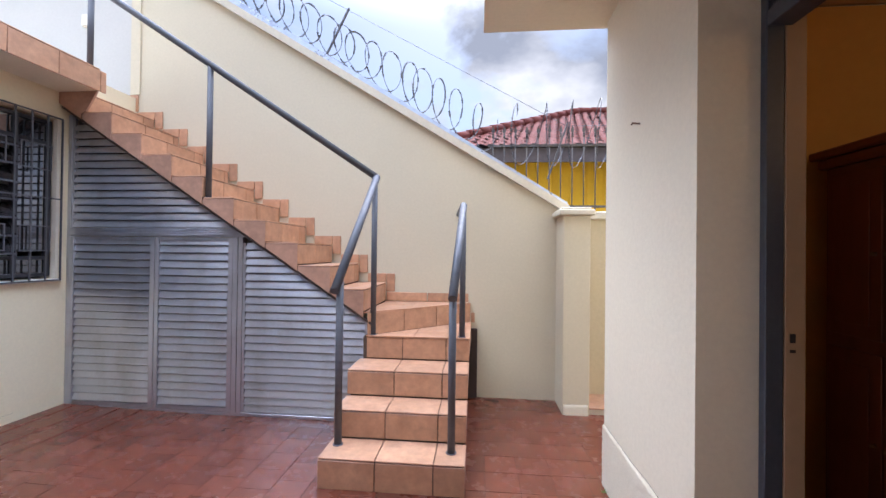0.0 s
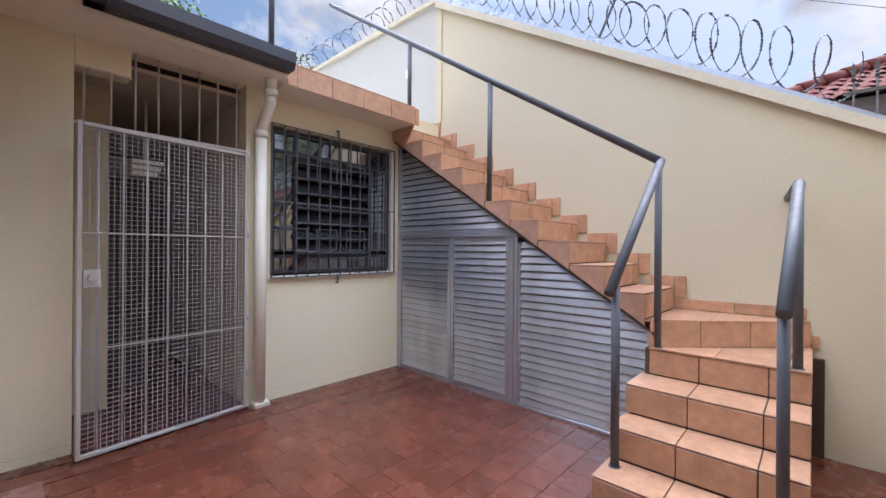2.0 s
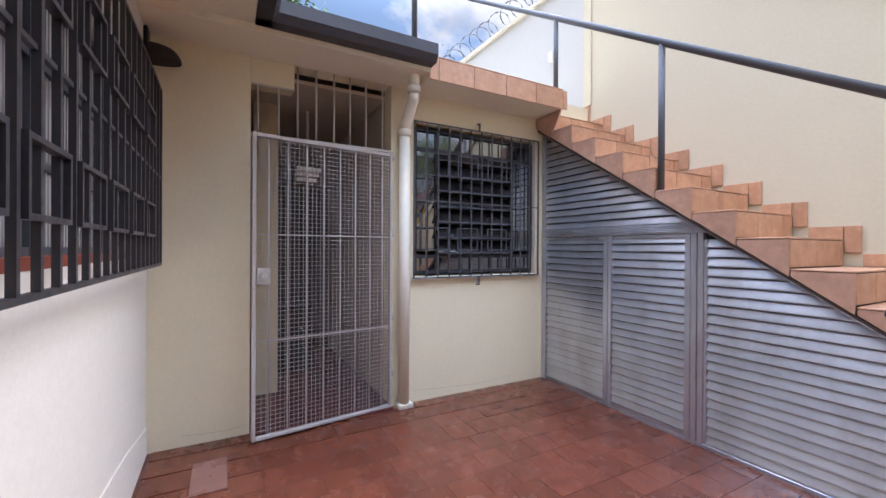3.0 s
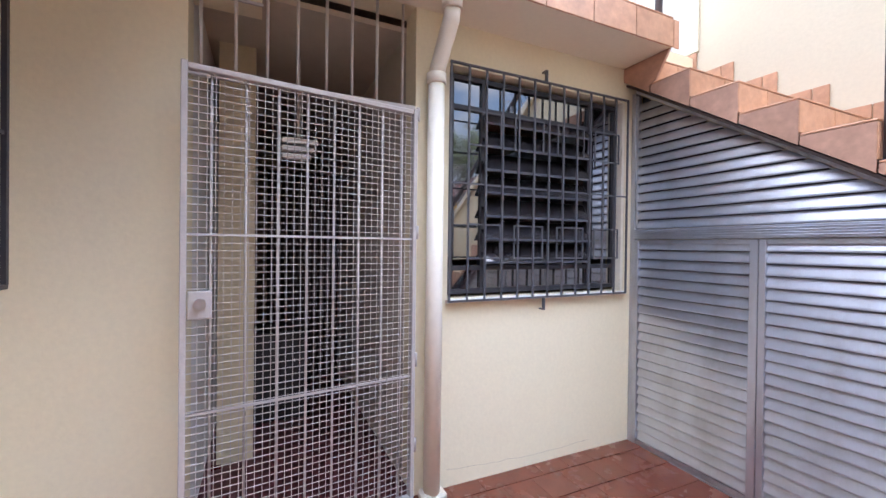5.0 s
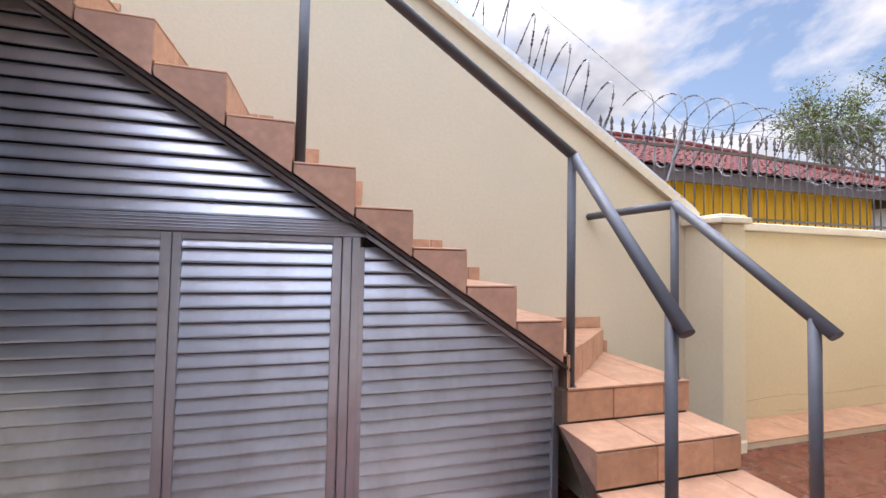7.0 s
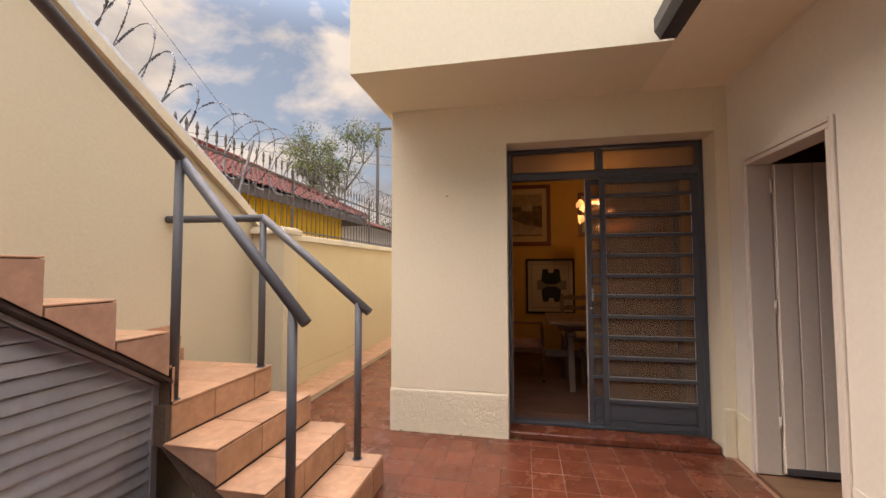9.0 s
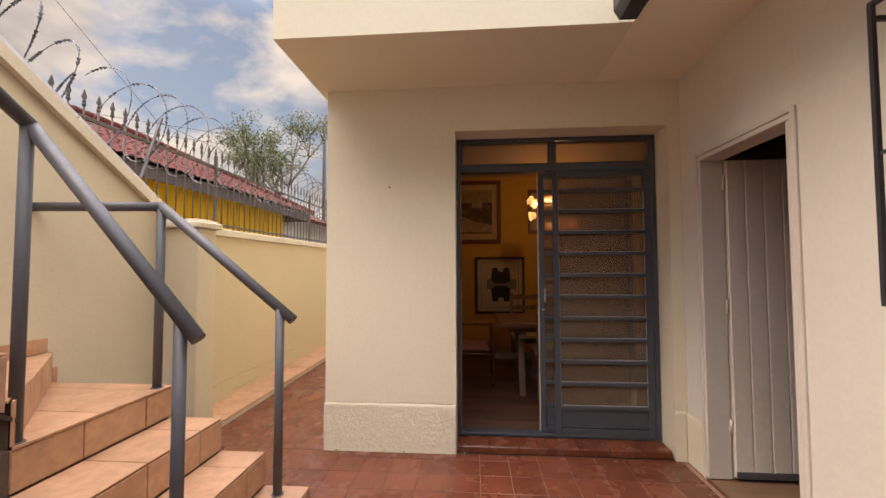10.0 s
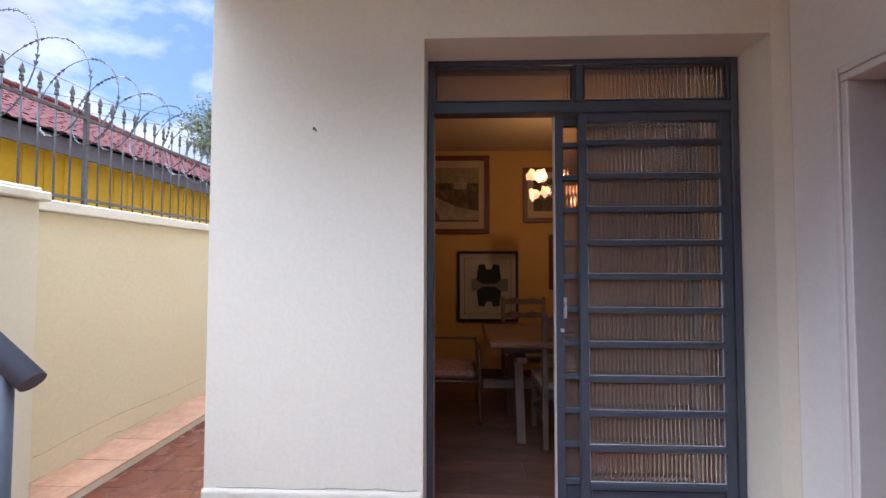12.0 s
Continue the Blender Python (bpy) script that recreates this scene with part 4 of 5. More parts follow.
def build_steel_door():
    d = tagged(new("door_1"), "blue-grey painted steel sliding door with fluted panes, half open", "door", kind="structure")
    X = 2.19
    Y0, Y1, Z0, Z1 = -0.053, 1.473, 0.052, 2.372

    def fr(name, y0, y1, z0, z1, x0=X - 0.03, x1=X + 0.05, par=d, mat_=M_DOORMETAL, bev=0.003):
        return part(name, bx(x0, x1, y0, y1, z0, z1, bev=bev), mat_, par)
    fr("door_frame", Y0, Y0 + 0.035, Z0, Z1)
    fr("door_frame", Y1 - 0.030, Y1, Z0, Z1, X - 0.03, X + 0.028)
    ln = part("lining", bx(X + 0.030, X + 0.094, Y1 - 0.032, Y1, Z0, Z1, bev=0.002), M_LINING, d, "inner door lining toned brown for dim light")
    for z0, z1 in ((1.062, 1.092), (1.030, 1.040)):
        part("strike_slot", bx(X + 0.045, X + 0.062, Y1 - 0.0335, Y1 - 0.0322, z0, z1), M_BLACK, ln)
    fr("door_frame", Y0 + 0.036, Y1 - 0.031, Z1 - 0.025, Z1)
    fr("door_frame", Y0 + 0.036, Y1 - 0.031, 2.105, 2.158)
    fr("door_sill", Y0 + 0.036, Y1 - 0.031, Z0, Z0 + 0.022, X - 0.02, X + 0.08)
    fr("mullion", 0.700, 0.738, 2.159, Z1 - 0.026)
    # toplights
    for y0, y1 in ((0.739, Y1 - 0.031), (Y0 + 0.036, 0.699)):
        s = part("toplight", bx(X - 0.022, X + 0.01, y0 + 0.002, y0 + 0.010, 2.162, Z1 - 0.029, bev=0.001), M_DOORMETAL, d)
        fr("sash_bar", y1 - 0.010, y1 - 0.002, 2.162, Z1 - 0.029, X - 0.022, X + 0.01, s)
        fr("sash_bar", y0 + 0.011, y1 - 0.011, 2.162, 2.172, X - 0.022, X + 0.01, s)
        fr("sash_bar", y0 + 0.011, y1 - 0.011, Z1 - 0.039, Z1 - 0.029, X - 0.022, X + 0.01, s)
        part("pane", fluted(X - 0.008, X - 0.004, y0 + 0.010, y1 - 0.010, 2.172, Z1 - 0.039, 0.021, 0.0042), M_FLUTED, s, "fluted glass pane")
    fr("stay", 0.694, 0.700, 2.17, 2.30, X - 0.045, X - 0.031)

    def leaf(name, x, ya, yb, za, zb, label):
        """A leaf between ya and yb: stiles, glazing bars with a ledge, panes and a kick panel."""
        lf = part(name, bx(x - 0.016, x + 0.016, ya, ya + 0.050, za, zb, bev=0.003), M_DOORMETAL, d, label)
        fr("stile", yb - 0.042, yb, za, zb, x - 0.016, x + 0.016, lf)
        fr("rail", ya + 0.051, yb - 0.043, zb - 0.045, zb, x - 0.015, x + 0.015, lf)
        zs = [0.458 + 0.166 * i for i in range(10)]
        lo = 0.292
        fr("rail", ya + 0.051, yb - 0.043, lo - 0.03, lo, x - 0.018, x + 0.015, lf)
        prev = lo
        for z in zs:
            if z > zb - 0.06:
                break
            fr("glazing_bar", ya + 0.040, yb - 0.032, z - 0.012, z + 0.012, x - 0.026, x + 0.014, lf, bev=0.002)
            part("pane", fluted(x - 0.003, x + 0.002, ya + 0.051, yb - 0.043, prev, z - 0.012, 0.021, 0.0045 if name == "fixed_leaf" else 0.001), M_FLUTED, lf)
            prev = z + 0.012
        part("pane", fluted(x - 0.003, x + 0.002, ya + 0.051, yb - 0.043, prev, zb - 0.045, 0.021, 0.0045 if name == "fixed_leaf" else 0.001), M_FLUTED, lf)
        fr("kick_panel", ya + 0.051, yb - 0.043, za + 0.045, lo - 0.031, x - 0.006, x + 0.006, lf)
        fr("rail", ya + 0.051, yb - 0.043, za, za + 0.044, x - 0.015, x + 0.015, lf)
        for z in (za + 0.055, lo - 0.045):
            fr("moulding", ya + 0.058, yb - 0.050, z, z + 0.008, x - 0.011, x - 0.0065, lf, bev=0.001)
        for y in (ya + 0.058, yb - 0.058):
            fr("moulding", y, y + 0.008, za + 0.064, lo - 0.046, x - 0.011, x - 0.0065, lf, bev=0.001)
        return lf
    leaf("fixed_leaf", X - 0.005, Y0 + 0.036, 0.722, 0.076, 2.104, "fixed glazed leaf")
    sl = leaf("sliding_leaf", X + 0.038, 0.098, 0.828, 0.076, 2.100, "sliding glazed leaf pushed back behind the fixed one")
    h = part("handle", bx(X - 0.012, X + 0.002, 0.782, 0.798, 1.080, 1.187, bev=0.004), M_STEEL, sl, "small grey pull handle")
    for z in (1.090, 1.165):
        part("handle_stud", bx(X + 0.002, X + 0.022, 0.785, 0.795, z, z + 0.012), M_GUTTER, h)
    part("lock_plate", bx(X + 0.016, X + 0.0215, 0.783, 0.805, 1.005, 1.040, bev=0.001), M_GUTTER, sl, "dark lock plate")
    part("lock_cylinder", tb([(X + 0.020, 0.80, 1.02), (X + 0.008, 0.80, 1.02)], 0.010, 12), M_STEEL, sl)
    # thin pale line along three edges of each fixed pane
    zs2 = [0.292 + 0.003] + [0.458 + 0.166 * i + 0.015 for i in range(10)]
    for za, zb in zip(zs2, zs2[1:]):
        bm = bmesh.new()
        xa2, xb2 = X - 0.014, X - 0.009
        for q in ((0.034, 0.0375, za, zb - 0.030), (0.6765, 0.680, za, zb - 0.030), (0.038, 0.676, za, za + 0.003)):
            box(bm, xa2, xb2, *q)
        part("glazing_putty", bm, M_PANE_EDGE, d, "thin pale line along the pane edge")
    part("edge_strip", bx(X + 0.020, X + 0.056, 0.829, 0.834, 0.08, 2.10), M_TRIMW, sl, "pale door edge strip")


build_steel_door()


def build_plank_door():
    d = tagged(new("door_2"), "grey-white painted wooden plank door standing open", "door", kind="structure")
    x0, x1 = 0.955, 1.730
    # lining and architrave
    bm = bmesh.new()
    box(bm, x1 - 0.030, x1 - 0.002, -0.27, -0.128, 0.02, 2.041, bev=0.003)
    part("lining", bm, M_TRIMW, d)
    part("lining", bx(x0 + 0.002, x0 + 0.030, -0.27, -0.128, 0.02, 2.041, bev=0.003), M_TRIMW, d)
    part("lining", bx(x0 + 0.002, x1 - 0.002, -0.27, -0.128, 2.043, 2.071, bev=0.003), M_TRIMW, d)
    bm = bmesh.new()
    box(bm, x1 + 0.001, x1 + 0.028, -0.139, -0.122, 0.0, 2.100, bev=0.003)
    part("architrave", bm, M_TRIMW, d)
    part("architrave", bx(x0 - 0.028, x0 - 0.001, -0.139, -0.124, 0.0, 2.100, bev=0.003), M_TRIMW, d)
    part("architrave", bx(x0 - 0.0, x1 + 0.0, -0.139, -0.124, 2.075, 2.100, bev=0.003), M_TRIMW, d)
    lf = part("leaf", bx(1.700, 1.707, -1.065, -0.278, 0.035, 2.038), M_DOORW, d, "tongue and groove plank leaf")
    n = 7
    w = 0.785 / n
    for i in range(n):
        ya = -1.065 + i * w
        part("plank", bx(1.685, 1.6995, ya + 0.003, ya + w - 0.003, 0.035, 2.038, bev=0.004), M_DOORW, lf)
    part("weather_strip", bx(1.677, 1.684, -1.06, -0.285, 0.036, 0.075), M_RAIL, lf, "grey weather strip")
    for z in (0.30, 1.05, 1.85):
        part("hinge", tb([(1.698, -0.270, z), (1.698, -0.270, z + 0.09)], 0.008, 10), M_TRIMW, lf)


build_plank_door()


# ---------- neighbour, fence, razor wire, trees ----------
def build_fence():
    f = thing("spiked_fence", "weathered dark iron fence with arrowhead tips on the low wall", "fence")
    y = 4.07
    x = 1.35
    rod = tb([(0, 0, 0), (0, 0, 0.77)], 0.0065, 6)
    rod_me = mesh_of(rod, "upright", M_FENCE)
    bm = bmesh.new()
    tube(bm, [(0, 0, 0.765), (0, 0, 0.785)], 0.013, 6)
    tube(bm, [(0, 0, 0.79), (0, 0, 0.81)], 0.012, 6, 0.009)
    prism(bm, [(-0.007, 0.81), (0.007, 0.81), (0.018, 0.828), (0.0, 0.882), (-0.018, 0.828)], "y", -0.005, 0.005)
    tip_me = mesh_of(bm, "arrow_tip", M_FENCE)
    n = 0
    while x < 13.5 and n < 112:
        o = new("upright", rod_me)
        o.location = (x, y, 1.735)
        o.parent = f
        t = new("arrow_tip", tip_me)
        t.parent = o
        x += 0.111
        n += 1
    for z in (1.80, 2.405):
        part("rail", bx(1.3, 13.6, y - 0.009, y + 0.009, z, z + 0.022), M_FENCE, f)
    for xp in (3.02, 5.46, 8.0, 10.5, 13.0):
        part("post", bx(xp - 0.013, xp + 0.013, y - 0.015, y + 0.015, 1.72, 2.54, bev=0.002), M_FENCE, f)


build_fence()


def coil(p0, p1, radius, pitch, name, label, seed, start=0.0, bend=0.0):
    rnd = random.Random(seed)
    ob = thing(name, label, "razor wire", "coils of razor wire")
    p0, p1 = Vector(p0), Vector(p1)
    ax = (p1 - p0)
    ln = ax.length
    ax.normalize()
    side = Vector((0, 1, 0))
    up = Vector((0, 0, 1))
    turns = ln / pitch
    pts = []
    steps = int(turns * 26)
    for i in range(steps + 1):
        a = 2 * math.pi * i / 26 + start
        s = ln * i / steps
        wob = 0.03 * math.sin(s * 7.3 + seed) + 0.02 * math.sin(s * 17 + 1)
        r = radius * (1 + 0.07 * math.sin(s * 3.1 + seed))
        pts.append(p0 + ax * (s + wob + 0.085 * math.cos(a) + 0.06 * math.sin(a)) + side * math.cos(a) * r + up * math.sin(a) * r)
    part("wire", tb(pts, 0.0032, 4), M_WIRE, ob)
    bm = bmesh.new()
    for i in range(1, len(pts) - 1):
        d = (pts[i + 1] - pts[i - 1]).normalized()
        n1 = d.cross(Vector((rnd.uniform(-1, 1), rnd.uniform(-1, 1), rnd.uniform(-1, 1)))).normalized()
        for q in (pts[i], (pts[i] + pts[i + 1]) / 2):
            a, b = q - d * 0.013, q + d * 0.013
            vs = [bm.verts.new(v) for v in (a + n1 * 0.011, a - n1 * 0.011, b + n1 * 0.004, b - n1 * 0.004)]
            bm.faces.new((vs[0], vs[1], vs[3], vs[2]))
    tagged(part("barb_strip", bm, M_WIRE, ob), kind="stuff")
    return ob


def zc(x):
    return slope_z(x) + 0.19 + 0.205


def build_razor():
    coil((-2.3, 3.88, zc(-2.3)), (1.30, 3.88, zc(1.30)), 0.205, 0.19, "razor_wire", "galvanised razor wire coil on the sloping wall", 3)
    coil((1.50, 3.93, 2.49), (9.5, 4.05, 2.50), 0.30, 0.26, "razor_wire", "loosely stretched razor wire coil above the iron fence", 5, 1.0)
    coil((-9.0, 3.9, 4.72), (-2.4, 3.9, 4.68), 0.19, 0.27, "razor_wire", "razor wire coil on the high terrace wall", 8)
    w = thing("wire_support", "leaning steel supports and taut wires of the razor wire", "wire support")
    for p, q in (((-0.36, 3.86, 3.20), (-0.09, 3.88, 3.75)), ((1.86, 3.92, 2.05), (2.04, 3.95, 2.58)), ((-2.25, 3.86, 4.40), (-2.15, 3.88, 4.95))):
        v = Vector(q) - Vector(p)
        part("support_bar", prism(bmesh.new(), [(p[0] - 0.008, p[2]), (p[0] + 0.008, p[2]), (q[0] + 0.008, q[2]), (q[0] - 0.008, q[2])], "y", 3.87, 3.89), M_WIRE, w)
    for p, q in (((-2.2, 3.88, 4.93), (-0.09, 3.88, 3.73)), ((-0.09, 3.88, 3.73), (2.04, 3.92, 2.56)), ((2.04, 3.92, 2.56), (12, 4.05, 2.60))):
        part("taut_wire", tb([p, q], 0.0022, 4), M_WIRE, w)


build_razor()


def build_neighbour():
    h = thing("neighbour_house", "yellow rendered house with a red clay tiled hip roof", "house")
    x0, x1, y0, y1 = 1.2, 11.45, 7.5, 13.5
    part("wall", bx(x0, x1, y0, y1, -0.05, 3.14), M_YELLOW, h, "bright yellow rendered wall")
    rib = mesh_of(bx(-0.02, 0.02, -0.016, 0.0, 1.2, 3.05), "wall_rib", M_YELLOW)
    for i in range(34):
        o = new("wall_rib", rib)
        o.location = (x0 + 0.15 + i * 0.305, y0 - 0.001, 0)
        o.parent = h
    part("fascia", bx(0.35, 12.45, 6.98, 7.02, 2.91, 3.15), M_FASCIA, h, "grey-brown timber fascia")
    part("eaves_soffit", bx(0.35, 12.45, 7.021, 7.499, 3.09, 3.12), M_BROWN, h)
    part("fascia", bx(12.41, 12.45, 7.021, 14.0, 2.91, 3.15), M_FASCIA, h)
    # roof: each clay tile is a small arched piece
    r = part("roof", bx(0.6, 12.2, 7.3, 13.6, 3.145, 3.165), M_BROWN, h)
    ex0, ex1, ey0, ey1, ez = 0.30, 12.55, 6.92, 14.0, 3.17
    rx0, rx1, ry, rz = 3.7, 9.0, 10.46, 4.92
    bm = bmesh.new()
    rnd = random.Random(11)

    def slope(p_a, p_b, q_a, q_b, rows, colw):
        """Rows of arched tiles between the eave p_a-p_b and the ridge q_a-q_b."""
        p_a, p_b, q_a, q_b = map(Vector, (p_a, p_b, q_a, q_b))
        along = (p_b - p_a).normalized()
        up = ((q_a + q_b) / 2 - (p_a + p_b) / 2)
        up -= along * up.dot(along)
        length = up.length
        up.normalize()
        n = along.cross(up).normalized()
        if n.z < 0:
            n = -n
        wa = (q_a - p_a).dot(along)
        wb = (q_b - p_a).dot(along)
        full = (p_b - p_a).length
        rh = length / rows
        for j in range(rows):
            f0 = (j + 0.5) / rows
            lo, hi = wa * f0, full + (wb - full) * f0
            cols = int((hi - lo) / colw)
            for i in range(cols):
                c = lo + (i + 0.5) * (hi - lo) / cols
                base = p_a + along * c + up * (j * rh)
                jit = rnd.uniform(-0.006, 0.006)
                prof = [(-0.50, 0.0), (-0.28, 0.024), (0.0, 0.029), (0.22, 0.020), (0.34, 0.005), (0.50, 0.002)]
                lo_v = [bm.verts.new(base + along * (u * colw) + n * (v + 0.020 + jit) - up * 0.02) for u, v in prof]
                hi_v = [bm.verts.new(base + along * (u * colw) + n * (v + 0.008) + up * (rh + 0.02)) for u, v in prof]
                fr_v = [bm.verts.new(base + along * (u * colw) + n * (v + 0.018 + jit) - up * 0.02) for u, v in prof]
                for k in range(5):
                    bm.faces.new((lo_v[k], lo_v[k + 1], hi_v[k + 1], hi_v[k]))
                    bm.faces.new((fr_v[k], fr_v[k + 1], lo_v[k + 1], lo_v[k]))
    slope((ex0, ey0, ez), (ex1, ey0, ez), (rx0, ry, rz), (rx1, ry, rz), 15, 0.18)
    slope((ex0, ey1, ez), (ex0, ey0, ez), (rx0, ry, rz), (rx0, ry, rz), 15, 0.18)
    slope((ex1, ey0, ez), (ex1, ey1, ez), (rx1, ry, rz), (rx1, ry, rz), 15, 0.18)
    me = bpy.data.meshes.new("roof_tiles")
    bm.to_mesh(me)
    bm.free()
    me.materials.append(M_ROOF)
    o = new("roof_tiles", me)
    o.parent = r
    tagged(o, "weathered red clay roof tiles", kind="stuff")
    # underlay closes the slopes
    bm = bmesh.new()
    vs = [bm.verts.new(v) for v in ((ex0, ey0, ez), (ex1, ey0, ez), (ex1, ey1, ez), (ex0, ey1, ez), (rx0, ry, rz), (rx1, ry, rz))]
    for q in ((0, 1, 5, 4), (1, 2, 5), (2, 3, 4, 5), (3, 0, 4)):
        bm.faces.new([vs[i] for i in q])
    part("roof_underlay", bm, M_BROWN, r)
    for p, q in (((rx0, ry, rz + 0.06), (rx1, ry, rz + 0.06)), ((ex0, ey0, ez + 0.05), (rx0, ry, rz + 0.06)), ((ex1, ey0, ez + 0.05), (rx1, ry, rz + 0.06))):
        p, q = Vector(p), Vector(q)
        n = int((q - p).length / 0.33)
        bm = bmesh.new()
        for i in range(n):
            a, b = p + (q - p) * (i / n), p + (q - p) * ((i + 1.08) / n)
            tube(bm, [a, b], 0.10, 8, 0.085)
        tagged(part("ridge_tiles", bm, M_ROOF, r), kind="stuff")
    b = thing("distant_house", "grey rendered house with a dark window behind the fence", "house")
    part("wall", bx(14.5, 20, 8.5, 13, -0.05, 3.3), M_BACKH, b)
    part("roof", prism(bmesh.new(), [(8.0, 3.3), (13.5, 3.3), (10.7, 4.3)], "x", 14.2, 20.3), M_ROOF, b)
    part("window", bx(14.46, 14.499, 9.4, 10.6, 1.9, 2.7), M_BLACK, b)


build_neighbour()


def tree(name, label, at, height, spread, seed, leaf_mat, leaves, size, trunk_r=0.16, fork=0.35):
    rnd = random.Random(seed)
    t = thing(name, label, "tree", "trees", at)
    bm = bmesh.new()
    ends = []

    def grow(p, d, r, ln, depth):
        pts = [p]
        q = p
        for _ in range(3):
            d = (d + Vector((rnd.uniform(-1, 1), rnd.uniform(-1, 1), rnd.uniform(-0.35, 0.6))) * 0.20).normalized()
            q = q + d * ln / 3
            pts.append(q)
        tube(bm, pts, r, 7 if depth < 2 else 4, r * 0.62)
        if depth >= 2:
            ends.extend(pts[1:])
        if depth < 4:
            for _ in range(3 if depth else 4):
                nd = (d * 0.75 + Vector((rnd.uniform(-1, 1), rnd.uniform(-1, 1), rnd.uniform(-0.25, 0.75))) * spread).normalized()
                grow(q, nd, r * 0.6, ln * rnd.uniform(0.6, 0.82), depth + 1)
    grow(Vector((0, 0, -0.1)), Vector((0, 0, 1)), trunk_r, height * fork, 0)
    part("trunk", bm, M_BARK, t)
    bm = bmesh.new()
    for i in range(leaves):
        e = ends[rnd.randrange(len(ends))]
        c = e + Vector((rnd.gauss(0, 1), rnd.gauss(0, 1), rnd.gauss(0, 0.8))) * size * 3.2
        a = Vector((rnd.uniform(-1, 1), rnd.uniform(-1, 1), rnd.uniform(-1, 1))).normalized()
        b = a.cross(Vector((rnd.uniform(-1, 1), rnd.uniform(-1, 1), rnd.uniform(-1, 1)))).normalized()
        s = size * rnd.uniform(0.5, 1.2)
        vs = [bm.verts.new(c + v) for v in (a * s, b * s * 0.45, -a * s, -b * s * 0.45)]
        bm.faces.new(vs)
    tagged(part("crown", bm, leaf_mat, t), kind="stuff")
    return t


def build_far():
    tree("tree", "tall fine-branched street tree with small yellow-green leaves", (24.0, 14.0, 0), 13.8, 0.80, 4, M_LEAF, 15000, 0.075, 0.20, 0.27)
    tree("tree", "low sparse street tree beside the power pole", (27.0, 10.6, 0), 7.4, 0.85, 9, M_LEAF, 3500, 0.07, 0.16, 0.28)
    tree("tree", "leafy garden tree beyond the terrace", (-15.0, 7.3, 0), 10.2, 0.8, 21, M_LEAF, 6000, 0.085, 0.2, 0.32)
    tree("tree", "bright green garden tree near the roof", (-12.0, 0.1, 0), 10.2, 0.8, 33, M_LEAF2, 8000, 0.075, 0.2, 0.32)
    p = thing("power_pole", "weathered concrete street pole with a short crossarm", "pole")
    part("pole", tb([(24.9, 11.3, 0), (24.9, 11.3, 11.5)], 0.14, 10, 0.10), M_FENCE, p)
    part("crossarm", bx(24.85, 24.95, 10.3, 11.5, 11.0, 11.14), M_FENCE, p)
    for z in (8.2, 7.6):
        part("cable", tb([(24.9, 11.3, z + 1.0), (10, 30, z + 0.9)], 0.012, 4), M_BLACK, p)
        part("cable", tb([(24.9, 11.3, z + 1.0), (40, -12, z + 0.9)], 0.012, 4), M_BLACK, p)


build_far()


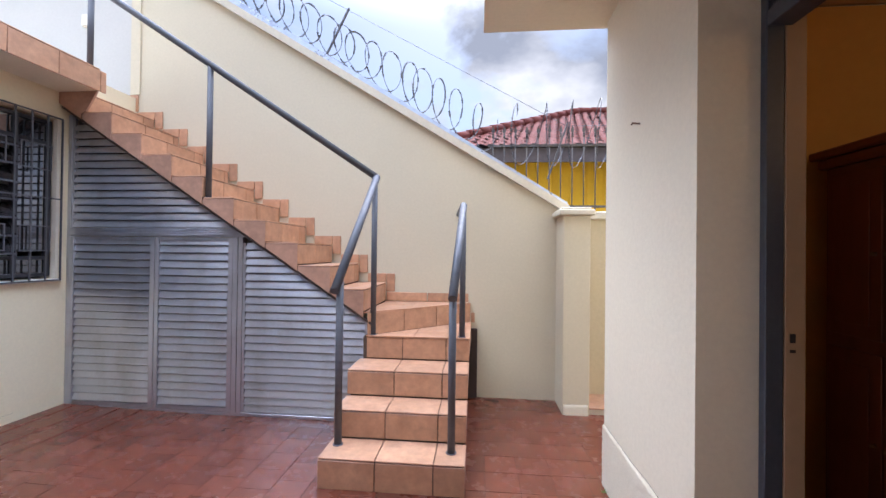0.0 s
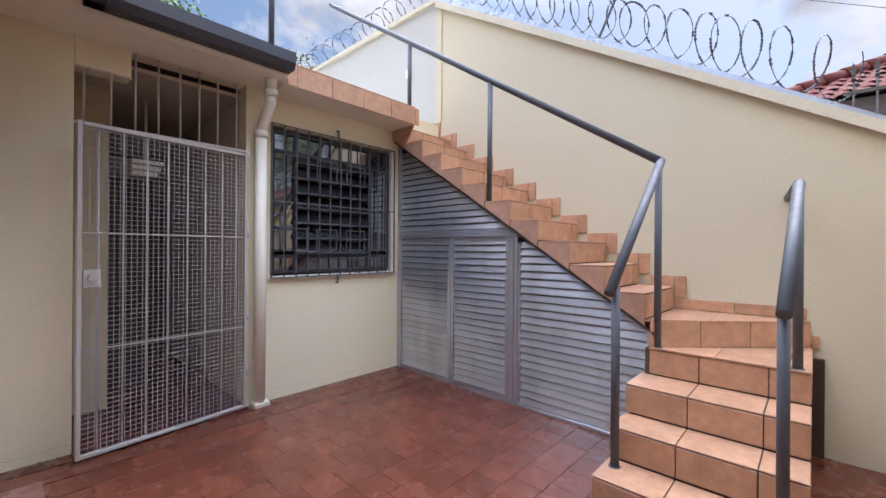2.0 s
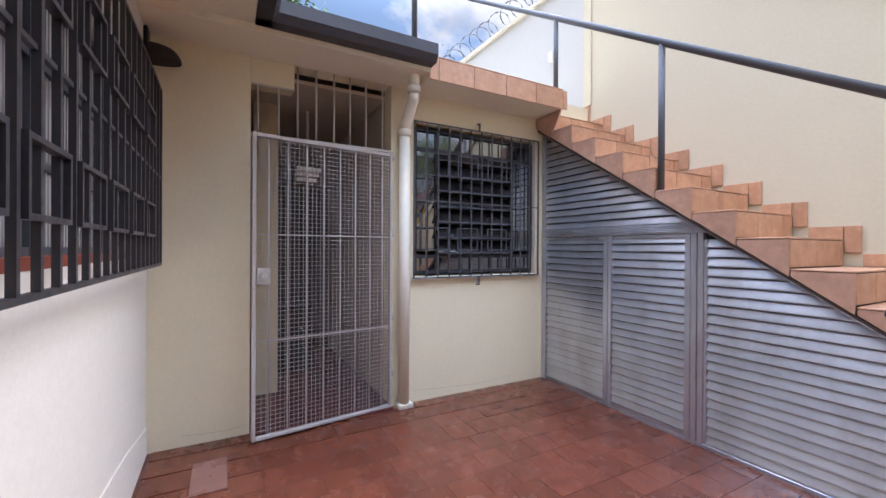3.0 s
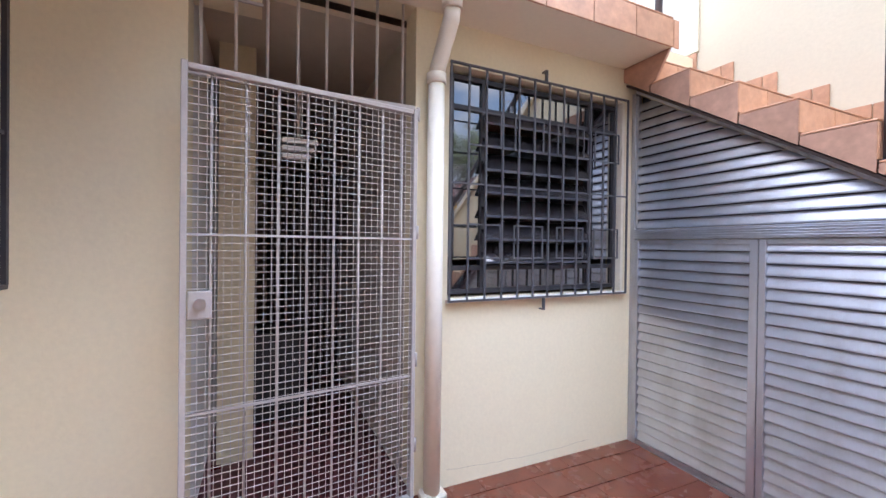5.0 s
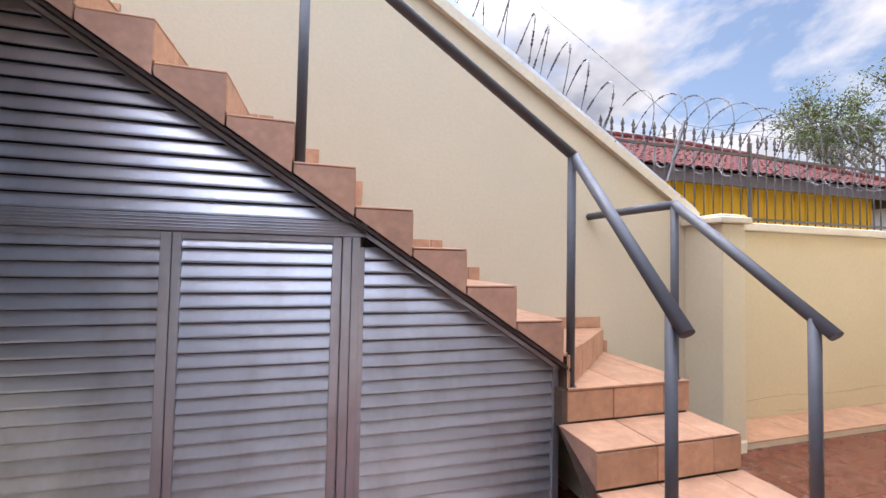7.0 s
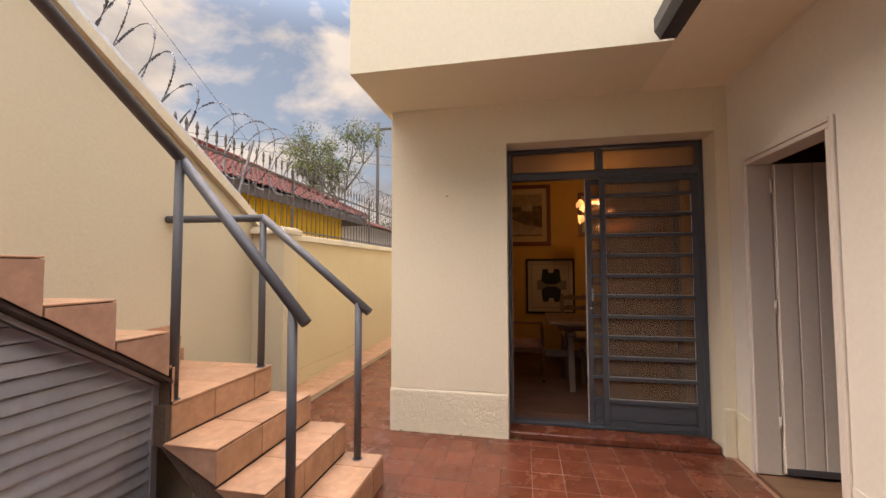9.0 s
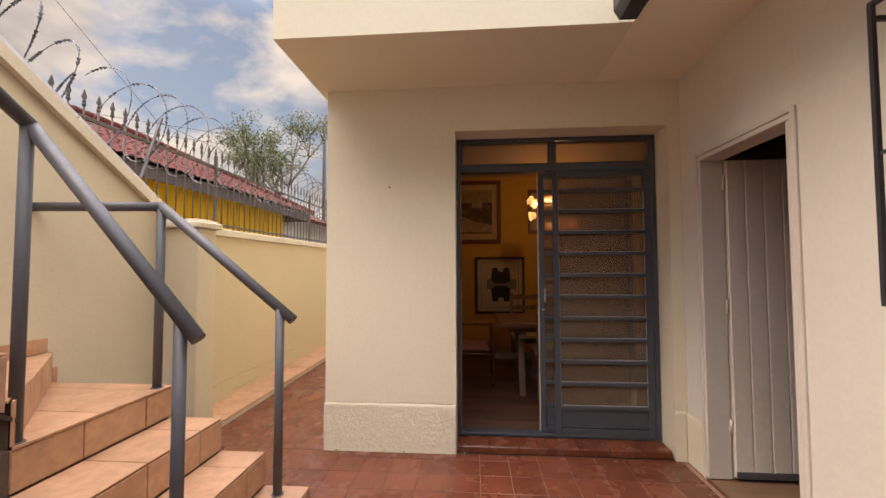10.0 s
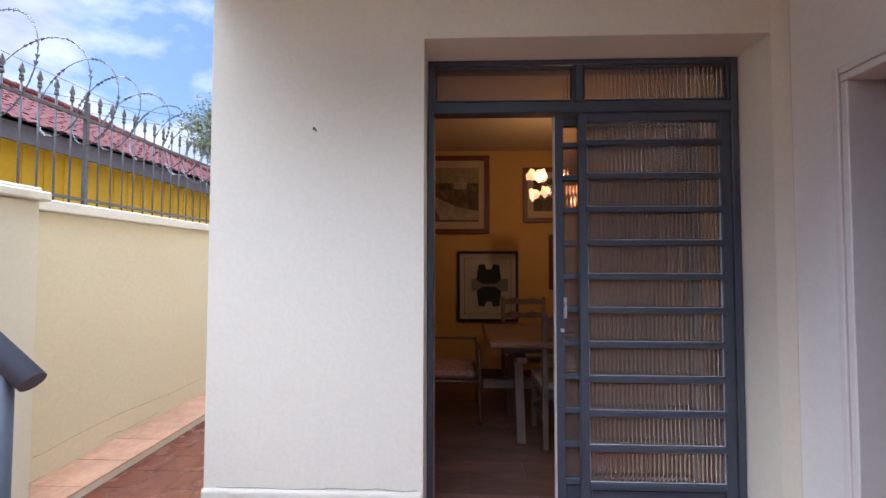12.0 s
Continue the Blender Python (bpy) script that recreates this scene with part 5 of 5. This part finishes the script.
# ---------- dining room ----------
def build_dining():
    xw = 4.819

    def picture(y0, y1, z0, z1, fw, frame_mat, label):
        p = thing("framed_picture", label, "picture", "pictures on the dining room wall")
        for a in ((y0, y1, z0, z0 + fw), (y0, y1, z1 - fw, z1), (y0, y0 + fw, z0 + fw, z1 - fw), (y1 - fw, y1, z0 + fw, z1 - fw)):
            part("frame_bar", bx(xw - 0.03, xw, *a, bev=0.003), frame_mat, p)
        return p

    def flat(y0, y1, z0, z1, m, par, name, dx):
        part(name, bx(xw - dx, xw - dx + 0.002, y0, y1, z0, z1), m, par)
    m_mat = mat("picture_mount", (0.50, 0.40, 0.24), 0.8)
    m_paper = mat("print_paper", (0.50, 0.46, 0.40), 0.8, vary=0.04)
    m_sky = mat("painted_sky", (0.30, 0.24, 0.13), 0.7, vary=0.25, grain=20)
    m_land = mat("painted_land", (0.13, 0.09, 0.05), 0.7, vary=0.5, grain=14, blotch=0.4)
    m_path = mat("painted_path", (0.36, 0.30, 0.22), 0.7, vary=0.3, grain=12)
    m_fig = mat("dark_print_ink", (0.02, 0.025, 0.03), 0.8)
    m_ink2 = mat("grey_print_ink", (0.20, 0.22, 0.21), 0.8)
    p = picture(0.946, 1.70, 1.69, 2.60, 0.055, M_WOOD, "framed landscape painting of a farmhouse and a winding path")
    flat(1.0, 1.646, 1.744, 2.546, m_mat, p, "mount", 0.008)
    a0, a1, b0, b1 = 1.07, 1.60, 1.83, 2.46
    flat(a0, a1, b0, b1, m_land, p, "painted_land", 0.010)
    flat(a0, a1, b0 + 0.45, b1, m_sky, p, "painted_sky", 0.012)
    part("painted_path", prism(bmesh.new(), [(a0, b0 + 0.02), (a0 + 0.45, b0 + 0.02), (a1, b0 + 0.20), (a1, b0 + 0.30), (a0 + 0.25, b0 + 0.17), (a0, b0 + 0.12)], "x", xw - 0.0135, xw - 0.012), m_path, p)
    part("painted_house", prism(bmesh.new(), [(1.21, 2.21), (1.36, 2.21), (1.36, 2.29), (1.33, 2.34), (1.25, 2.34), (1.21, 2.29)], "x", xw - 0.015, xw - 0.0137), m_path, p)
    p = picture(0.62, 1.317, 0.683, 1.49, 0.028, M_BLACK, "black framed print with two dark rounded shapes")
    flat(0.648, 1.289, 0.711, 1.462, m_paper, p, "paper", 0.008)
    for a in ((0.70, 1.237, 0.765, 0.770), (0.70, 1.237, 1.405, 1.410), (0.70, 0.705, 0.77, 1.405), (1.232, 1.237, 0.77, 1.405)):
        flat(*a, M_WOOD, p, "thin_border", 0.010)
    c = 0.955
    shp = [(-0.14, 0.02), (-0.12, 0.19), (-0.05, 0.20), (-0.03, 0.14), (0.03, 0.14), (0.05, 0.20), (0.12, 0.19), (0.14, 0.02), (0.07, -0.03), (-0.07, -0.03)]
    part("printed_band", bx(xw - 0.0115, xw - 0.0102, c - 0.22, c + 0.20, 1.03, 1.17), m_ink2, p)
    part("printed_shape", prism(bmesh.new(), [(c + u, 1.14 + v) for u, v in shp], "x", xw - 0.014, xw - 0.012), m_fig, p)
    part("printed_shape", prism(bmesh.new(), [(c + u, 1.05 - v) for u, v in shp], "x", xw - 0.014, xw - 0.012), m_fig, p)
    p = picture(0.02, 0.56, 1.821, 2.456, 0.05, M_WOOD, "dark wood framed small landscape picture")
    flat(0.07, 0.51, 1.871, 2.406, m_mat, p, "mount", 0.008)
    flat(0.14, 0.44, 1.95, 2.33, m_land, p, "painted_land", 0.010)
    p = picture(-0.5, 0.269, 1.05, 1.678, 0.05, M_WOOD, "dark red wood framed picture")
    flat(-0.45, 0.219, 1.10, 1.628, m_mat, p, "mount", 0.008)
    flat(-0.38, 0.15, 1.18, 1.55, m_sky, p, "painted_sky", 0.010)
    # skirting board
    structure("baseboard_dining", bx(4.80, 4.819, -2.59, 2.28, 0.062, 0.14), M_WOOD)
    # table
    t = thing("dining_table", "worn brown wooden trestle dining table", "table")
    part("tabletop", bx(2.98, 3.85, -0.95, 1.10, 0.76, 0.80, bev=0.008), M_TABLE, t)
    part("apron", bx(3.20, 3.63, -0.72, 0.98, 0.68, 0.759), M_PALEWOOD, t)
    for y in (0.86, -0.66):
        part("trestle_head", bx(3.08, 3.75, y - 0.04, y + 0.04, 0.635, 0.679, bev=0.005), M_PALEWOOD, t)
        for xa, xb in ((3.13, 3.26), (3.70, 3.57)):
            bm = prism(bmesh.new(), [(xa - 0.025, 0.062), (xa + 0.025, 0.062), (xb + 0.025, 0.634), (xb - 0.025, 0.634)], "y", y - 0.03, y + 0.03)
            part("leg", bm, M_PALEWOOD, t)
    part("stretcher", bx(3.39, 3.44, -0.95, 1.12, 0.36, 0.43, bev=0.004), M_PALEWOOD, t)

    def chair(x, y, turn, label):
        c = thing("dining_chair", label, "chair", "dining chairs")
        for sx, sy, h in ((0.0, 0.0, 0.94), (0.0, 0.42, 0.94), (0.42, 0.0, 0.40), (0.42, 0.42, 0.40)):
            part("leg", bx(sx - 0.019, sx + 0.019, sy - 0.019, sy + 0.019, 0.0, h, bev=0.004), M_PALEWOOD, c)
        part("seat_frame", bx(-0.015, 0.435, -0.015, 0.435, 0.362, 0.40, bev=0.004), M_PALEWOOD, c)
        part("seat", bx(-0.005, 0.445, -0.02, 0.44, 0.4015, 0.452, bev=0.018), M_CLOTH, c, "cream cloth seat cushion")
        for z in (0.57, 0.72, 0.86):
            bm = prism(bmesh.new(), [(0.02, z), (0.40, z), (0.40, z + 0.05), (0.31, z + 0.07), (0.21, z + 0.05), (0.11, z + 0.07), (0.02, z + 0.05)], "x", -0.009, 0.009)
            part("back_slat", bm, M_PALEWOOD, c)
        for s in (0.0, 0.42):
            part("side_stretcher", bx(0.02, 0.40, s - 0.01, s + 0.01, 0.16, 0.19), M_PALEWOOD, c)
        part("front_stretcher", bx(0.41, 0.43, 0.02, 0.40, 0.20, 0.23), M_PALEWOOD, c)
        c.matrix_world = pose(x, y, 0.062, 0, 0, turn)
        return c
    chair(3.02, 0.29, 0, "greyish pale wooden dining chair with a cream seat")
    chair(3.02, -0.55, 0, "greyish pale wooden dining chair farther along the table")
    chair(4.40, 0.84, 180, "greyish pale wooden dining chair behind the table")
    # armchair
    a = thing("tubular_armchair", "brown tubular metal armchair with a patterned cushion", "armchair")
    R = 0.012
    for y in (1.14, 1.66):
        pts = [(3.42, y, 0.062), (3.43, y, 0.40), (3.45, y, 0.55), (3.52, y, 0.64), (3.66, y, 0.67), (3.90, y, 0.66)]
        part("front_leg", tb(pts, R, 8), M_TABLE, a)
        part("back_leg", tb([(3.92, y, 0.062), (3.90, y, 0.45), (3.93, y, 0.68)], R, 8), M_TABLE, a)
        part("seat_bar", tb([(3.43, y, 0.40), (3.90, y, 0.38)], R, 8), M_TABLE, a)
    for x, z in ((3.43, 0.40), (3.90, 0.38), (3.92, 0.66)):
        part("cross_bar", tb([(x, 1.14, z), (x, 1.66, z)], R, 8), M_TABLE, a)
    for y in (1.14, 1.66):
        part("foot_cap", tb([(3.42, y, 0.052), (3.42, y, 0.085)], 0.016, 8), M_BLACK, a)
    part("seat_panel", bx(3.45, 3.89, 1.155, 1.645, 0.393, 0.403), M_TABLE, a)
    part("cushion", bx(3.44, 3.90, 1.16, 1.64, 0.404, 0.475, bev=0.028), M_FLORAL, a, "faded patterned seat cushion")
    # wardrobe
    w = thing("wardrobe", "tall dark red wooden cabinet with a moulded cornice", "cabinet")
    part("body", bx(2.95, 3.42, 1.60, 2.20, 0.10, 1.78, bev=0.004), M_WOOD, w)
    part("plinth", bx(2.93, 3.42, 1.58, 2.22, 0.062, 0.099), M_WOOD, w)
    part("cornice", bx(2.90, 3.44, 1.55, 2.25, 1.83, 1.87, bev=0.008), M_WOOD, w)
    part("cornice", bx(2.925, 3.43, 1.575, 2.225, 1.781, 1.829, bev=0.008), M_WOOD, w)
    for y0, y1 in ((1.62, 1.895), (1.905, 2.18)):
        for z0, z1 in ((0.14, 0.92), (0.98, 1.74)):
            dd = part("cabinet_door", bx(2.935, 2.949, y0, y1, z0, z1, bev=0.003), M_WOOD, w)
            part("raised_panel", bx(2.928, 2.934, y0 + 0.05, y1 - 0.05, z0 + 0.06, z1 - 0.06, bev=0.002), M_WOOD, dd)
            part("knob", tb([(2.934, 1.90 + (0.03 if y0 > 1.8 else -0.03), (z0 + z1) / 2), (2.915, 1.90 + (0.03 if y0 > 1.8 else -0.03), (z0 + z1) / 2)], 0.008, 8), M_TABLE, dd)
    # chandelier
    c = thing("chandelier", "brass chandelier with lit frosted flower shades", "ceiling lamp")
    cx, cy = 3.42, 0.42
    part("rod", tb([(cx, cy, 2.655), (cx, cy, 2.08)], 0.008, 8), M_TABLE, c)
    part("canopy", tb([(cx, cy, 2.658), (cx, cy, 2.62)], 0.05, 16, 0.02), M_TABLE, c)
    part("hub", tb([(cx, cy, 2.12), (cx, cy, 2.02)], 0.03, 12), M_TABLE, c)
    for i in range(9):
        ang = 2 * math.pi * i / 9 + 0.25
        rr = (0.36, 0.30, 0.26)[i % 3]
        zz = (1.99, 2.09, 1.91)[i % 3]
        ex, ey = cx + rr * math.cos(ang), cy + rr * math.sin(ang)
        arm = [(cx, cy, 2.06), (cx + 0.12 * math.cos(ang), cy + 0.12 * math.sin(ang), 1.98), (cx + rr * 0.8 * math.cos(ang), cy + rr * 0.8 * math.sin(ang), zz - 0.06), (ex, ey, zz - 0.02)]
        a = part("arm", tb(arm, 0.005, 6), M_TABLE, c)
        bm = bmesh.new()
        ring = []
        for j, (rad, dz) in enumerate(((0.012, -0.02), (0.035, 0.0), (0.042, 0.03), (0.052, 0.05))):
            ring.append([bm.verts.new((ex + rad * (1 + (0.16 if j == 3 else 0) * math.cos(5 * t)) * math.cos(t), ey + rad * (1 + (0.16 if j == 3 else 0) * math.cos(5 * t)) * math.sin(t), zz + dz)) for t in [2 * math.pi * k / 20 for k in range(20)]])
        for r0, r1 in zip(ring, ring[1:]):
            for k in range(20):
                f = bm.faces.new((r0[k], r0[(k + 1) % 20], r1[(k + 1) % 20], r1[k]))
                f.smooth = True
        turn = Matrix.Rotation(ang, 4, "Z") @ Matrix.Rotation((1.35, 1.0, 1.75)[i % 3], 4, "Y")
        spot = Matrix.Translation((ex, ey, zz))
        bmesh.ops.transform(bm, matrix=spot @ turn @ spot.inverted(), verts=bm.verts)
        part("flower_shade", bm, M_BULB, a)
        p0, p1 = (spot @ turn @ Vector((0, 0, d)) for d in (0.002, 0.034))
        part("bulb", tb([p0, p1], 0.014, 10, 0.008), M_FILAMENT, a)


build_dining()
for (lx, ly, lz), en in (((3.42, 0.42, 2.19), 6.5),):
    lamp = new("chandelier_light", bpy.data.lights.new("chandelier_light", "POINT"))
    lamp.data.energy, lamp.data.color, lamp.data.shadow_soft_size = en, (1.0, 0.62, 0.30), 0.025
    lamp.location = (lx, ly, lz)


# ---------- corridor, room behind the louvres, small things outside ----------
def build_small():
    v = thing("wall_vent", "white slatted vent high at the corridor's end", "vent")
    for i in range(3):
        part("slat", bx(-3.02 - 0.008 * i, -2.98 + 0.01 * i, 0.855, 1.035 + 0.02 * i, 1.938 + i * 0.048, 1.972 + i * 0.048, bev=0.004), M_VENT, v)
    part("backing", bx(-3.07, -3.045, 0.87, 1.02, 1.94, 2.06), M_INDARK, v)
    part("bracket", bx(-3.05, -3.03, 0.95, 0.97, 2.061, 2.60), M_CORR, v)
    p = thing("corridor_post", "cream painted door jamb inside the corridor", "post")
    part("jamb", bx(-3.06, -2.98, 0.505, 0.705, 0.046, 2.598), M_YWALL, p)
    b = thing("low_cupboard", "black low cupboard against the corridor wall", "cupboard")
    part("body", bx(-3.9, -3.5, 0.66, 1.1, 0.021, 0.72, bev=0.01), M_BLACK, b)
    for y in (0.672, 0.882):
        cd = part("cupboard_door", bx(-3.499, -3.487, y, y + 0.205, 0.06, 0.70, bev=0.003), M_BLACK, b)
        part("knob", tb([(-3.487, y + 0.1, 0.5), (-3.470, y + 0.1, 0.5)], 0.008, 8), M_STEEL, cd)
    c = thing("pleated_curtain", "dark vertically pleated folding door across the corridor", "folding door")
    n = 11
    for i in range(n):
        y = 0.80 + i * 0.062
        bm = prism(bmesh.new(), [(-4.50, y), (-4.44, y + 0.031), (-4.50, y + 0.062), (-4.506, y + 0.031)], "z", 0.046, 2.1)
        part("pleat", bm, M_CURTAIN, c)
    # spotlight at the corner
    s = thing("wall_spotlight", "black hooded wall spotlight near the corner", "lamp")
    part("mounting_plate", bx(-2.20, -2.10, -0.139, -0.118, 2.36, 2.66, bev=0.008), M_BLACK, s)
    hood = bmesh.new()
    rows = []
    for j in range(7):
        ph = math.pi / 2 * j / 6
        rows.append([hood.verts.new((-2.14 + 0.085 * math.cos(th) * math.cos(ph * 0.9), -0.117 + 0.17 * math.sin(th) * (0.35 + 0.65 * math.cos(ph)), 2.47 + 0.10 * math.sin(ph))) for th in [math.pi * k / 12 for k in range(13)]])
    for r0, r1 in zip(rows, rows[1:]):
        for k in range(12):
            hood.faces.new((r0[k], r0[k + 1], r1[k + 1], r1[k])).smooth = True
    hood.faces.new(rows[0][::-1])
    part("hood", hood, M_BLACK, s)
    n = thing("wall_nail", "dull brown bent nail in the cream wall", "nail")
    part("nail", tb([(1.965, 1.968, 1.955), (1.925, 1.966, 1.957), (1.922, 1.966, 1.948)], 0.0042, 6), M_PALEWOOD, n)
    m = thing("wall_switch", "small white weatherproof switch on the terrace wall", "switch")
    part("switch_box", bx(-2.87, -2.80, 3.765, 3.799, 3.62, 3.74, bev=0.006), M_PIPE, m)
    rnd = random.Random(7)

    def crack(pts, axis):
        bm = bmesh.new()
        for p, q in zip(pts, pts[1:]):
            n = 7
            prev = Vector(p)
            for i in range(1, n + 1):
                v = Vector(p).lerp(Vector(q), i / n) + Vector((0, rnd.uniform(-0.006, 0.006) if axis == "x" else 0, rnd.uniform(-0.006, 0.006)))
                tube(bm, [prev, v], 0.0011, 4)
                prev = v
        structure("plaster_crack", bm, M_CONC)
    crack([(-2.2505, 1.70, 0.13), (-2.2505, 2.0, 0.105), (-2.2505, 2.35, 0.09), (-2.2505, 2.75, 0.10)], "x")
    crack([(-2.2505, 0.05, 0.10), (-2.2505, 0.24, 0.085), (-2.2505, 0.43, 0.095)], "x")
    crack([(2.5, 3.8288, 0.20), (3.1, 3.8288, 0.23), (3.8, 3.8288, 0.21), (4.6, 3.8288, 0.24)], "y")
    crack([(3.0, 3.8288, 0.10), (3.25, 3.8288, 0.085), (3.5, 3.8288, 0.10)], "y")
    crack([(1.957, 1.50, 0.36), (1.957, 1.9, 0.357), (1.957, 2.40, 0.362)], "x")
    for x, y, n in ((1.93, 2.36, 7), (1.925, 2.02, 5), (1.93, 1.86, 6), (1.94, 1.42, 6), (-2.20, 0.30, 6)):
        w = thing("weed_tuft", "tiny green weed growing where floor and wall meet", "weed", "weeds along the walls", (x, y, 0.004 + ground_z(x)))
        for i in range(n):
            a, l = rnd.uniform(0, 6.28), rnd.uniform(0.012, 0.03)
            c, sn = math.cos(a), math.sin(a)
            bm = bmesh.new()
            vs = [bm.verts.new(v) for v in ((0, 0, 0), (c * l * 0.5 - sn * 0.004, sn * l * 0.5 + c * 0.004, l * 0.6), (c * l, sn * l, l * 0.55), (c * l * 0.5 + sn * 0.004, sn * l * 0.5 - c * 0.004, l * 0.5))]
            bm.faces.new(vs)
            part("leaf", bm, M_LEAF2, w)
    # floor drain and pale patch painted in place of a reflection
    structure("floor_patch", bx(-1.98, -1.62, 0.13, 0.31, 0.020, 0.0275), M_FLOOR_GLEAM, "pale patch painted as a reflection on the floor", "floor tile")


build_small()


# ---------- floor tiles, thresholds and ledge ----------
def tiles_on(rects, parent_name, label, material, z, near, limit=300):
    par = tagged(new(parent_name), label, "floor", kind="structure")
    rects.sort(key=lambda r: (r[0] / 2 + r[1] / 2 - near[0]) ** 2 + (r[2] / 2 + r[3] / 2 - near[1]) ** 2)
    cache = {}
    rnd = random.Random(5)
    rest = bmesh.new()
    for i, (a, b, c, d) in enumerate(rects):
        g = 0.0022 if parent_name == "floor" and 0.95 <= a < 1.96 and d < 1.5 else 0.0013
        w, h = round(b - a - 2 * g, 3), round(d - c - 2 * g, 3)
        if w < 0.01 or h < 0.01:
            continue
        zz = z + rnd.uniform(-0.0005, 0.0005) + (ground_z((a + b) / 2) if parent_name == "floor" else 0)
        if i < limit:
            if (w, h) not in cache:
                cache[w, h] = mesh_of(bx(-w / 2, w / 2, -h / 2, h / 2, -0.012, 0, bev=0.0008), "tile", material)
            o = new("tile", cache[w, h])
            o.parent = par
            o.location = ((a + b) / 2, (c + d) / 2, zz)
            o.rotation_euler = (rnd.uniform(-0.0007, 0.0007), rnd.uniform(-0.0007, 0.0007) + (0.024 if parent_name == "floor" and (a + b) / 2 < -1 else 0), 0)
        else:
            box(rest, a + g, b - g, c + g, d - g, zz - 0.012, zz)
    if rest.faces:
        tagged(part("tiles", rest, material, par), kind="stuff")
    else:
        rest.free()


def build_floor():
    s = 0.2
    rects = []
    spans = [(-2.249, 0.951, -0.12, 3.775), (0.951, 1.957, -0.09, 3.775), (1.958, 13.9, 2.47, 3.505)]
    for n, (x0, x1, y0, y1) in enumerate(spans):
        # columns run along y; in the west part some of them are shifted by half a tile
        x = (-2.33, 0.87, 1.958)[n]
        i = 0
        while x < x1:
            y = y0 - (0.19 if n == 0 else 0) - (0.1 if n == 0 and i % 5 in (1, 4) else 0.0)
            while y < y1:
                a, b, c, d = max(x, x0), min(x + s, x1), max(y, y0), min(y + s, y1)
                if b - a > 0.02 and d - c > 0.02 and not (a > 1.90 and n == 1 and c > 3.4):
                    rects.append((a, b, c, d))
                y += s
            x += s
            i += 1
    tiles_on(rects, "floor", "red-brown glazed square floor tiles of the courtyard", M_FLOOR, 0.003, (0.0, 1.3))
    r = []
    y = -0.043
    while y < 1.46:
        r.append((1.985, 2.155, y, min(y + 0.213, 1.471)))
        y += 0.213
    tiles_on(r, "door_step", "red tiled threshold step of the steel door", M_FLOOR, 0.056, (2, 1))
    rr = tagged(new("door_step_edge"), "red tile nosing", "step", kind="structure")
    y = -0.043
    while y < 1.46:
        part("nosing_tile", bx(1.976, 1.998, y + 0.002, min(y + 0.211, 1.471), 0.004, 0.052, bev=0.004), M_FLOOR, rr)
        y += 0.213
    r = []
    x = 2.15
    while x < 13.8:
        r.append((x, x + 0.31, 3.475, 3.829))
        x += 0.31
    tiles_on(r, "ledge", "orange terracotta tiles on the low ledge", M_TILE, 0.06, (3, 3.5))
    planks = []
    x = 2.275
    j = 0
    while x < 4.8:
        y = -2.59 - (j % 3) * 0.35
        while y < 2.28:
            c, d = max(y, -2.59), min(y + 1.05, 2.28)
            if d - c > 0.03:
                planks.append((x, min(x + 0.19, 4.795), c, d))
            y += 1.05
        x += 0.19
        j += 1
    tiles_on(planks, "floor_dining", "dark brown plank floor of the dining room", M_PLANK, 0.061, (2.5, 1.0))


build_floor()
